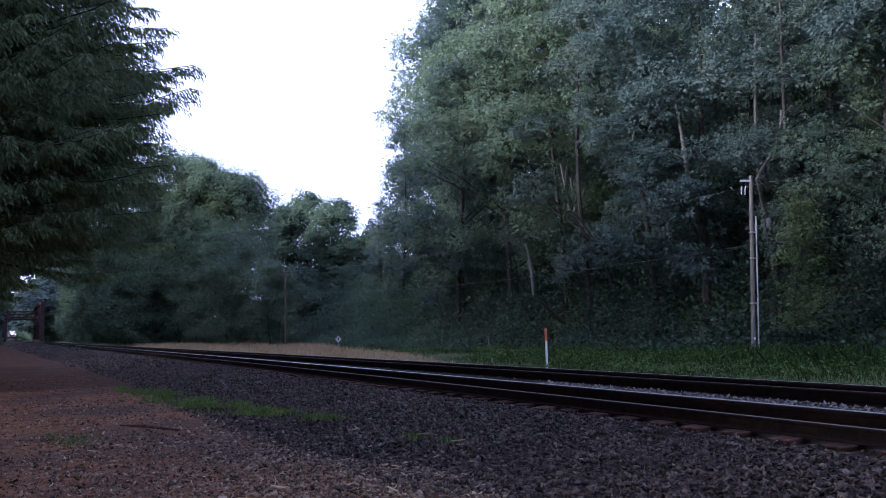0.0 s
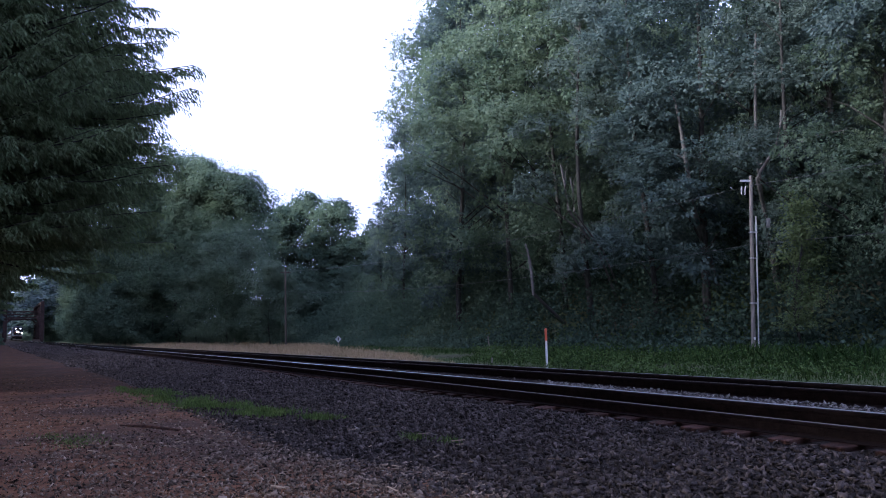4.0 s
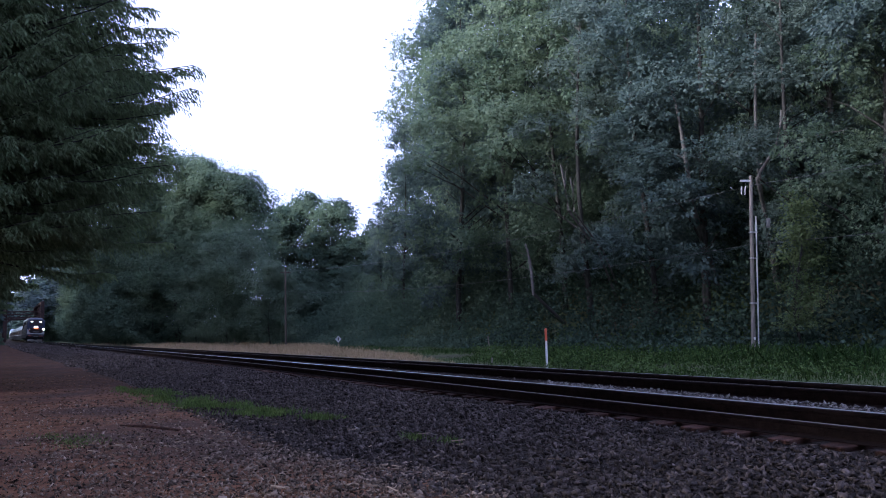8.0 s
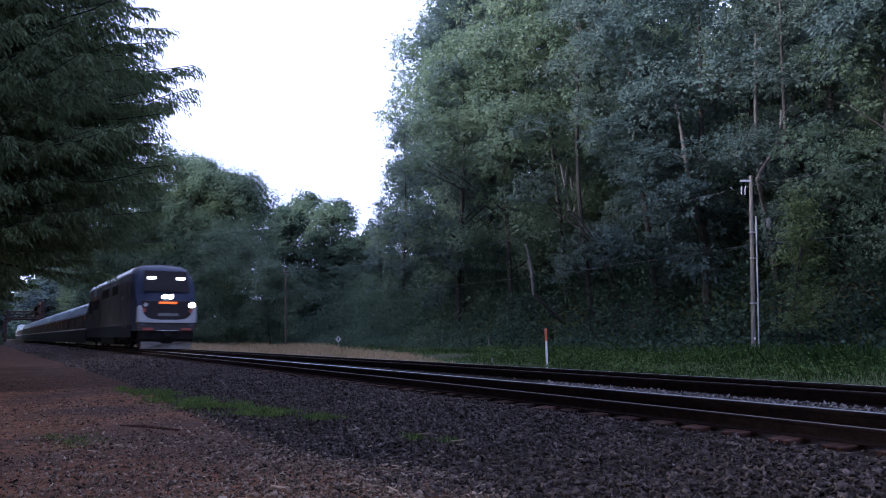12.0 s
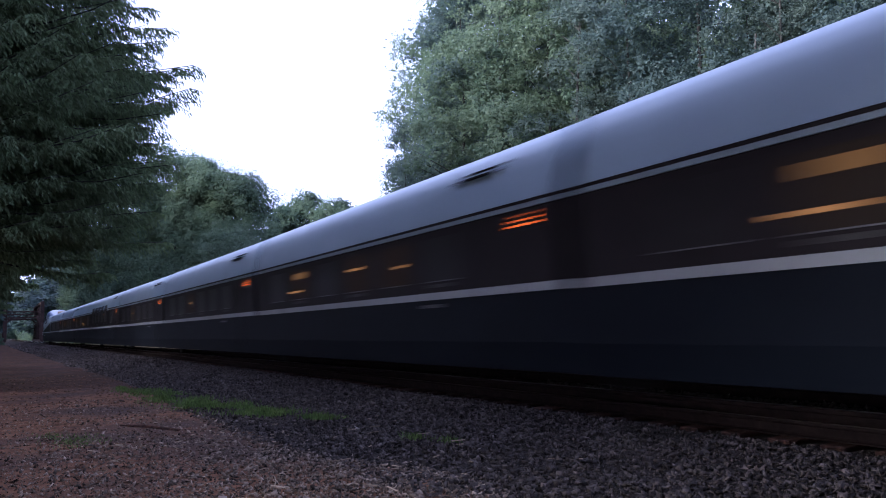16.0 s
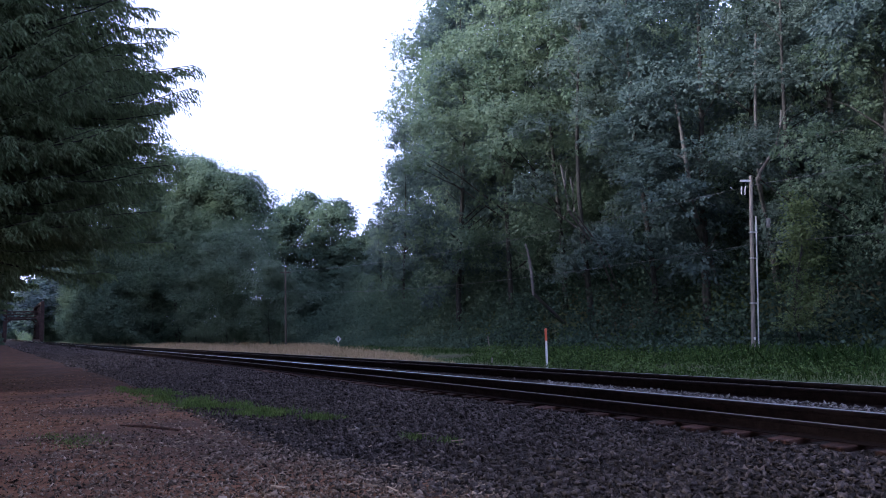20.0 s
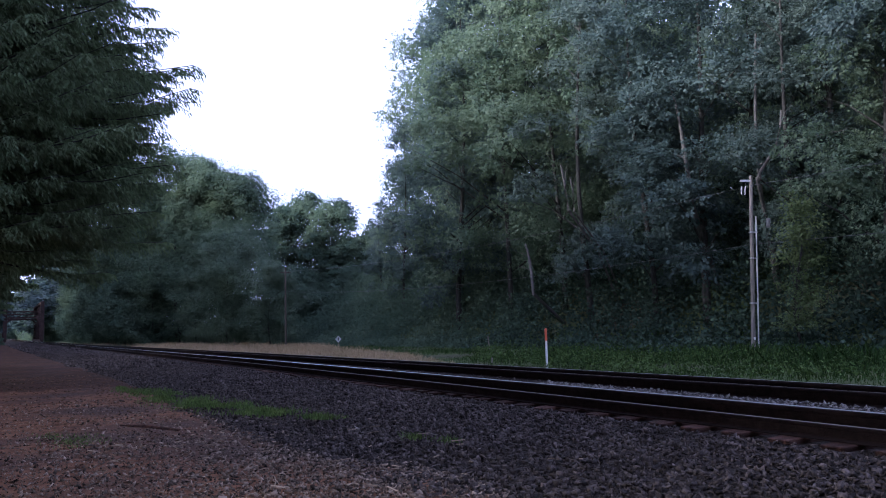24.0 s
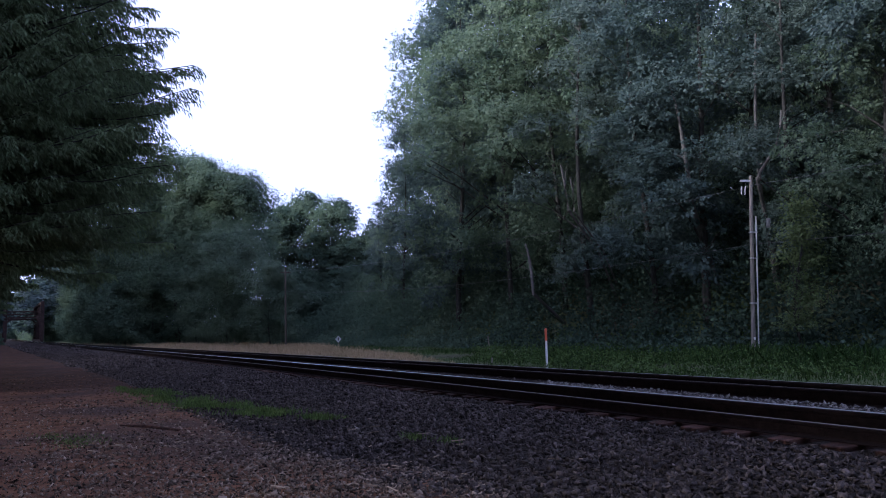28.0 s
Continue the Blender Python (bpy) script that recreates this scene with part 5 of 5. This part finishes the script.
def cab_nose(car):
    # nose: lofted sections from the cab back to the tip
    bm = bmesh.new()
    rings = []
    for x, hw, top, bot in ((-11.9, 1.464, 2.40, 0.6), (-12.6, 1.465, 2.46, 0.9), (-13.3, 1.42, 2.50, 0.98), (-14.0, 1.30, 2.40, 1.02), (-14.6, 1.06, 2.24, 1.06), (-14.97, 0.7, 2.0, 1.12)):
        ring = []
        for k in range(20):
            a = 2 * math.pi * k / 20
            c, t = math.cos(a), math.sin(a)
            c, t = math.copysign(abs(c) ** 0.5, c), math.copysign(abs(t) ** 0.5, t)
            ring.append(bm.verts.new((x, hw * c, (top + bot) / 2 + (top - bot) / 2 * t)))
        rings.append(ring)
    for a, b in zip(rings, rings[1:]):
        for k in range(20):
            bm.faces.new((a[k], a[(k + 1) % 20], b[(k + 1) % 20], b[k]))
    bm.faces.new(rings[0])
    bm.faces.new(rings[-1][::-1])
    part("nose", bm, CAR_GREY, car, "rounded light grey nose", smooth=True)
    # raised cab roof
    bm = bmesh.new()
    rings = []
    for x, hw, top in ((-5.4, 0.7, 3.30), (-6.4, 0.85, 3.44), (-7.4, 1.0, 3.66), (-8.6, 1.1, 3.93), (-9.8, 1.15, 4.07), (-11.0, 1.14, 4.0), (-11.9, 1.1, 3.84), (-12.5, 1.02, 3.6)):
        rings.append([bm.verts.new((x, hw * c, 2.95 + (top - 2.95) * t)) for c, t in ((1.14, 0), (1.1, 0.4), (0.98, 0.7), (0.72, 0.9), (0.4, 0.98), (0, 1), (-0.4, 0.98), (-0.72, 0.9), (-0.98, 0.7), (-1.1, 0.4), (-1.14, 0))])
    for a, b in zip(rings, rings[1:]):
        for k in range(10):
            bm.faces.new((a[k], a[k + 1], b[k + 1], b[k]))
    for r in rings[:1] + rings[-1:]:
        bm.faces.new(r)
    part("cab_roof", bm, CAR_BLUE, car, "blue grey raised cab roof", smooth=True)
    bm = bmesh.new()
    a = [bm.verts.new(v) for v in ((-12.7, -1.38, 2.45), (-12.98, -0.7, 2.5), (-12.98, 0.7, 2.5), (-12.7, 1.38, 2.45))]
    b = [bm.verts.new(v) for v in ((-12.42, -1.2, 3.42), (-12.62, -0.7, 3.58), (-12.62, 0.7, 3.58), (-12.42, 1.2, 3.42))]
    for k in range(3):
        bm.faces.new((a[k], a[k + 1], b[k + 1], b[k]))
    bmesh.ops.solidify(bm, geom=bm.faces[:], thickness=0.03)
    part("windscreen", bm, CAB_GLASS, car, "dark wrap-round windscreen")
    part("cab_wall", box(-12.4, -11.8, -1.3, 1.3, 2.4, 3.3, 0.1), CAR_DARK, car, "dark wall behind the windscreen")
    part("skirt", box(-14.3, -12.2, -1.25, 1.25, 0.3, 1.0, 0.1), CAR_DARK, car, "dark front skirt")
    part("coupler", box(-15.05, -14.2, -0.16, 0.16, 0.62, 0.9, 0.05), CAR_DARK, car, "dark coupler")
    for s in (-1, 1):
        part("tail_lamp", box(-14.62, -14.5, s * 0.85 - 0.12, s * 0.85 + 0.12, 1.5, 1.62, 0.02), RED_LENS, car, "red tail lamp")
    wheelset(car, -11.8)
    wheelset(car, -9.4)


def locomotive():
    """Origin at the front coupler, the nose points to +x."""
    lo = tagged(new("locomotive"), "diesel passenger locomotive, dark with white front band and lit headlights", "locomotive")
    L = 21.7
    bm = bmesh.new()
    rings = []
    def section(x, top, hw):
        return [(hw, 0.95), (hw, min(top - 0.55, 3.2)), (hw - 0.05, top - 0.55), (hw - 0.28, top - 0.2), (hw - 0.6, top - 0.05), (0, top), (-hw + 0.6, top - 0.05), (-hw + 0.28, top - 0.2), (-hw + 0.05, top - 0.55), (-hw, min(top - 0.55, 3.2)), (-hw, 0.95)]
    for x, top, hw in ((-L, 4.3, 1.48), (-3.2, 4.36, 1.5), (-1.9, 4.3, 1.5), (-1.2, 4.08, 1.47), (-0.75, 3.6, 1.43), (-0.42, 2.95, 1.38), (-0.14, 2.35, 1.33), (0.0, 1.75, 1.28)):
        rings.append([bm.verts.new((x, l, z)) for l, z in section(x, top, hw)])
    n = len(rings[0])
    for a, b in zip(rings, rings[1:]):
        for k in range(n):
            bm.faces.new((a[k], a[(k + 1) % n], b[(k + 1) % n], b[k]))
    bm.faces.new(rings[0])
    bm.faces.new(rings[-1][::-1])
    body = part("body", bm, LOCO_PAINT, lo, "dark brown painted body with a navy nose", smooth=True)
    body.data.materials.append(NAVY)
    for q in body.data.polygons:
        q.material_index = int(q.center.x > -2.4 and q.center.z > 1.5)
    # roof cap, stripes and side panels
    cap = [(1.435, 3.88), (1.245, 4.185), (0.92, 4.335), (0.0, 4.39)]
    part("roof", prism(cap + [(-l, z) for l, z in cap[-2::-1]] + [(-1.0, 4.0), (1.0, 4.0)], -L + 0.1, -2.6), LOCO_ROOF, lo, "grey roof with bright rounded edges", smooth=True)
    for s in (-1, 1):
        part("lower_panel", strip(-L + 0.1, -1.2, [(1.5, 0.62), (1.505, 1.24)], s), CAR_GREEN, lo, "dark green lower panel")
        part("stripe", strip(-L + 0.1, -1.2, [(1.508, 1.245), (1.508, 1.35)], s), DULL_GREY, lo, "dull grey stripe")
        part("stripe", strip(-L + 0.1, -2.4, [(1.458, 3.82), (1.455, 3.86)], s), CAR_WHITE, lo, "thin pale stripe")
        door = part("door", box(-3.6, -2.85, s * 1.49, s * 1.515, 1.5, 3.5, 0.01), LOCO_PAINT, lo, "cab door")
        part("window", box(-2.5, -1.75, s * 1.47, s * 1.505, 2.75, 3.35, 0.01), GLASS, lo, "dark cab side window")
        for x0, x1, z0, n in ((-18.4, -15.2, 2.5, 10), (-20.9, -19.1, 2.3, 14), (-13.6, -10.2, 3.05, 8), (-8.8, -6.4, 3.05, 8)):
            grille = part("grille", box(x0, x1, s * 1.49, s * 1.504, z0 - 0.05, z0 + 0.06 * n, 0.004), CAR_DARK, lo, "dark recessed grille")
            for k in range(n):
                part("louvre", box(x0 + 0.04, x1 - 0.04, s * 1.5, s * 1.518, z0 + 0.06 * k, z0 + 0.03 + 0.06 * k), CAR_DARK, grille, "dark louvre slat")
        for x in (-5.2, -9.4, -14.4, -18.8):
            part("panel_seam", box(x - 0.012, x + 0.012, s * 1.49, s * 1.507, 1.4, 3.75), CAR_DARK, lo, "dark panel joint")
        for x in (-3.72, -2.72, -21.45):
            link_mesh("handrail", *tube([(x, s * 1.50, 1.05), (x, s * 1.56, 1.12), (x, s * 1.56, 2.75), (x, s * 1.50, 2.82)], [0.014] * 4, 8), SILL, lo, "dull grey upright handrail", smooth=True)
        for x in (-3.22, -21.2):
            for k in range(3):
                part("step", box(x - 0.24, x + 0.24, s * 1.25, s * 1.5, 0.36 + 0.2 * k, 0.385 + 0.2 * k), CAR_DARK, lo, "dark metal step")
        for x in (-17.8, -16.9):
            part("marker_panel", box(x - 0.12, x + 0.12, s * 1.5, s * 1.512, 3.35, 3.75), CAR_GREY, lo, "pale narrow panel")
            part("lit_panel", box(x - 0.12, x + 0.12, s * 1.5, s * 1.512, 3.0, 3.33), PANEL_LIT, lo, "warm lit narrow window")
        part("door_window", box(-3.42, -3.05, s * 1.5, s * 1.518, 2.7, 3.3, 0.004), GLASS, door, "dark window of the cab door")
        part("number_bar", box(-5.0, -4.2, s * 1.49, s * 1.508, 2.6, 2.78), SILL, lo, "pale bar of lettering")
        # White strip: the sky's reflection on the roof edge, put into the colour.
        part("rim_glint", strip(-L + 0.1, -2.4, [(1.452, 3.87), (1.44, 3.93)], s), CAR_WHITE, lo, "white strip standing in for sky reflection on the roof edge")
    for x in (-19.6, -17.6, -8.2):
        bm = bmesh.new()
        bmesh.ops.create_cone(bm, cap_ends=True, segments=24, radius1=0.75, radius2=0.7, depth=0.16, matrix=pose(x, 0, 4.44))
        part("roof_fan", bm, CAR_DARK, lo, "round dark roof fan", smooth=True)
    part("exhaust", box(-12.2, -11.0, -0.3, 0.3, 4.36, 4.52, 0.04), CAR_DARK, lo, "dark exhaust stack")
    for dy in (-0.95, -0.2, 0.2, 0.95):
        link_mesh("horn" if abs(dy) < 0.5 else "antenna", *tube([(-2.7, dy, 4.3), (-2.7, dy, 4.46), (-2.35, dy, 4.5)], [0.03, 0.04, 0.08], 9), CAR_DARK, lo, "small dark roof fitting", smooth=True)
    return lo, L


def loco_front(lo, L):
    # windscreen, white band, lights
    bm = bmesh.new()
    v = [bm.verts.new(q) for q in ((-0.36, -1.12, 2.86), (-0.36, 1.12, 2.86), (-0.98, 1.02, 3.92), (-0.98, -1.02, 3.92))]
    bm.faces.new(v)
    bmesh.ops.solidify(bm, geom=bm.faces[:], thickness=0.04)
    bmesh.ops.translate(bm, verts=bm.verts[:], vec=(0.06, 0, 0.03))
    part("windscreen", bm, GLASS, lo, "dark slanted windscreen")
    part("front_panel", box(-0.12, 0.02, -1.22, 1.22, 1.38, 2.42, 0.04), GLASS, lo, "black glossy front panel")
    half = [((0.4, 1.47), (0.4, 1.33)), ((0.76, 1.50), (0.8, 1.33)), ((0.96, 1.58), (1.2, 1.335)), ((1.1, 1.72), (1.38, 1.38)), ((1.18, 1.90), (1.38, 1.74)), ((1.24, 2.16), (1.38, 2.16))]
    pairs = [tuple((-l, z) for l, z in q) for q in half[::-1]] + half
    bm = bmesh.new()
    rows = [[bm.verts.new((0.10 - 0.06 * (abs(l) / 1.38) ** 4 - d, l, z)) for d in (0, 0.06) for l, z in q] for q in pairs]
    for u, v in zip(rows, rows[1:]):
        for i, j in ((0, 1), (1, 3), (3, 2), (2, 0)):
            bm.faces.new((u[i], u[j], v[j], v[i]))
    for u in (rows[0], rows[-1]):
        bm.faces.new((u[0], u[1], u[3], u[2]))
    part("band", bm, CAR_WHITE, lo, "white band sweeping up both sides of the nose")
    for s in (-1, 1):
        part("band_side", box(-0.34, -0.06, s * 1.36, s * 1.405, 1.33, 2.10, 0.02), CAR_WHITE, lo, "white band end on the flank")
        for name, q, r, glowing, text in (("headlight", pose(-0.10, s * 0.14, 2.60, 0, 80, 0), 0.105, HEAD, "bright white headlight"),
                                          ("ditch_light", pose(-0.02, s * (1.16 if s > 0 else 1.05), 2.2, 0, 90, 0), 0.125 if s > 0 else 0.10, DITCH if s > 0 else WHITE, "bright ditch light" if s > 0 else "unlit pale ditch light")):
            bm = bmesh.new()
            bmesh.ops.create_cone(bm, cap_ends=True, segments=20, radius1=r, radius2=r, depth=0.08, matrix=q)
            lamp = part(name, bm, CAR_DARK, lo, text)
            lamp.data.materials.append(glowing)
            for face in lamp.data.polygons:
                face.material_index = int(face.normal.x > 0.8)
        bm = bmesh.new()
        bmesh.ops.create_cone(bm, cap_ends=True, segments=20, radius1=0.11, radius2=0.11, depth=0.08, matrix=pose(0.0, s * 1.12, 1.93, 0, 90, 0))
        part("marker_lamp", bm, RED_LENS, lo, "red marker lamp")
        part("cab_lamp", box(-0.76, -0.655, s * 0.70 - 0.20, s * 0.70 + 0.20, 3.50, 3.62), CAB_LAMP, lo, "lit lamp behind the windscreen")
        part("lamp_panel", box(-0.12, 0.02, s * 0.9 - 0.25, s * 0.9 + 0.25, 0.94, 1.08, 0.03), RED_LENS, lo, "red lower lamp")
        part("step", box(-0.5, -0.1, s * 1.2 - 0.22, s * 1.2 + 0.22, 0.45, 0.5), CAR_DARK, lo, "dark metal step")
    part("destination_sign", box(-0.1, 0.03, -0.42, 0.42, 2.26, 2.36), AMBER, lo, "glowing amber destination sign")
    part("marking", box(0.0, 0.03, -0.45, 0.5, 1.66, 1.8), SILL, lo, "pale bar of lettering")
    bm = bmesh.new()
    pts = ((-1.18, 0.40), (-1.22, 0.05), (1.22, 0.05), (1.18, 0.40), (0.34, 0.40), (0.22, 0.30), (-0.22, 0.30), (-0.34, 0.40))
    bm.faces.new([bm.verts.new((0.0 - 0.1 * abs(l), l, z)) for l, z in pts])
    bmesh.ops.solidify(bm, geom=bm.faces[:], thickness=0.05)
    part("pilot", bm, PILOT, lo, "worn pale pilot plate")
    part("pilot_backing", box(-0.7, -0.14, -1.22, 1.22, 0.2, 0.95, 0.05), CAR_DARK, lo, "dark frame behind the pilot")
    for s in (-1, 1):
        link_mesh("air_hose", *tube([(-0.05, s * 0.42, 0.85), (0.12, s * 0.42, 0.7), (0.1, s * 0.36, 0.42), (0.0, s * 0.3, 0.5)], [0.025] * 4, 7), CAR_DARK, lo, "black air hose", smooth=True)
        part("corner_mark", box(-0.1, 0.0, s * 1.12 - 0.12, s * 1.12 + 0.12, 1.14, 1.30, 0.01), CAR_BLUE, lo, "blue corner of the apron")
    part("apron", box(-0.3, -0.02, -1.36, 1.36, 0.93, 1.315, 0.03), APRON, lo, "brown apron below the band")
    part("grab_rail", box(0.0, 0.05, -0.5, 0.5, 0.93, 0.96, 0.006), CONDUIT, lo, "thin pale grab rail")
    part("bumper", box(-0.5, -0.05, -1.3, 1.3, 0.5, 0.95, 0.05), CAR_DARK, lo, "dark bumper beam")
    part("coupler", box(-0.2, 0.3, -0.15, 0.15, 0.62, 0.9, 0.05), CAR_DARK, lo, "dark coupler")
    part("fuel_tank", box(-14.0, -7.8, -1.42, 1.42, 0.22, 1.0, 0.12), CAR_DARK, lo, "dark fuel tank")
    for c in (-4.6, -17.2):
        for s in (-1, 1):
            bogie = part("bogie_frame", prism([(s * 1.18, 0.62), (s * 1.32, 0.62), (s * 1.32, 0.9), (s * 1.18, 0.9)], c - 2.2, c + 2.2), CAR_DARK, lo, "dark bogie side frame")
            part("damper", box(c - 0.5, c + 0.5, s * 1.30, s * 1.40, 0.5, 0.72, 0.03), CAR_DARK, bogie, "dark bogie damper")
            for d in (-1.35, 1.35):
                part("axle_box", box(c + d - 0.24, c + d + 0.24, s * 1.2, s * 1.42, 0.34, 0.74, 0.06), CAR_DARK, bogie, "dark axle box")
        part("bolster", box(c - 0.4, c + 0.4, -1.18, 1.18, 0.6, 0.95, 0.05), CAR_DARK, lo, "dark bogie bolster")
        for d in (-1.35, 1.35):
            wheelset(lo, c + d, 0.53)


LOCO, _L = locomotive()
loco_front(LOCO, _L)
DIM = passenger_car(((-1.4, 0.16, 1.83),), dim=(2,))
LIT = passenger_car(((-3.3, 0.4, 1.66), (0.2, 0.32, 1.90), (2.1, 0.16, 1.80)), ((-2.95, 0.42, 1.95, 0.13),), dim=(1, 3, 4))
PANELLED = passenger_car(((-3.1, 0.3, 1.86), (1.2, 0.35, 1.72)), ((1.15, 0.4, 1.8, 0.12), (1.1, 0.3, 1.95, 0.15)), dim=(3, 4))
LOUNGE = passenger_car(((-1.4, 0.6, 1.69), (3.4, 0.25, 1.95), (-4.4, 0.2, 1.9)), ((-1.75, 0.42, 1.53, 0.15),), dim=(1, 2, 4))
BISTRO = passenger_car(((-3.3, 0.3, 2.1), (0.3, 0.4, 2.05)), ((-2.0, 0.3, 2.1, 0.2),), bistro=True, rear_axle=False)
CARS = [DIM, LIT]
for i in range(2, 12):
    CARS.append(BISTRO if i == 8 else PANELLED if i == 10 else LOUNGE if i == 9 else copy_thing(LIT if i in (2, 4, 5) else DIM, pose(0, 0, 0)))
TAIL = cab_car()
cab_nose(TAIL)

SPEED, T0 = 30.4435, 13.3526


def motions():
    """The train runs along the track at a steady speed; offsets are metres behind the front."""
    def rows(off, lean=0.0):
        return [(t, track_pose(SPEED * (t - T0) - off, lean)) for t in [0.5 * i for i in range(57)]]
    walk(LOCO, rows(0.0, -2.5))
    for i, c in enumerate(CARS):
        turned = pose(0, 0, 0, 0, 0, 180 if i > 8 else 0)
        walk(c, [(t, m @ turned) for t, m in rows(22.2 + 6.57 + 13.14 * i)])
    walk(TAIL, rows(22.2 + 13.14 * 12))


motions()
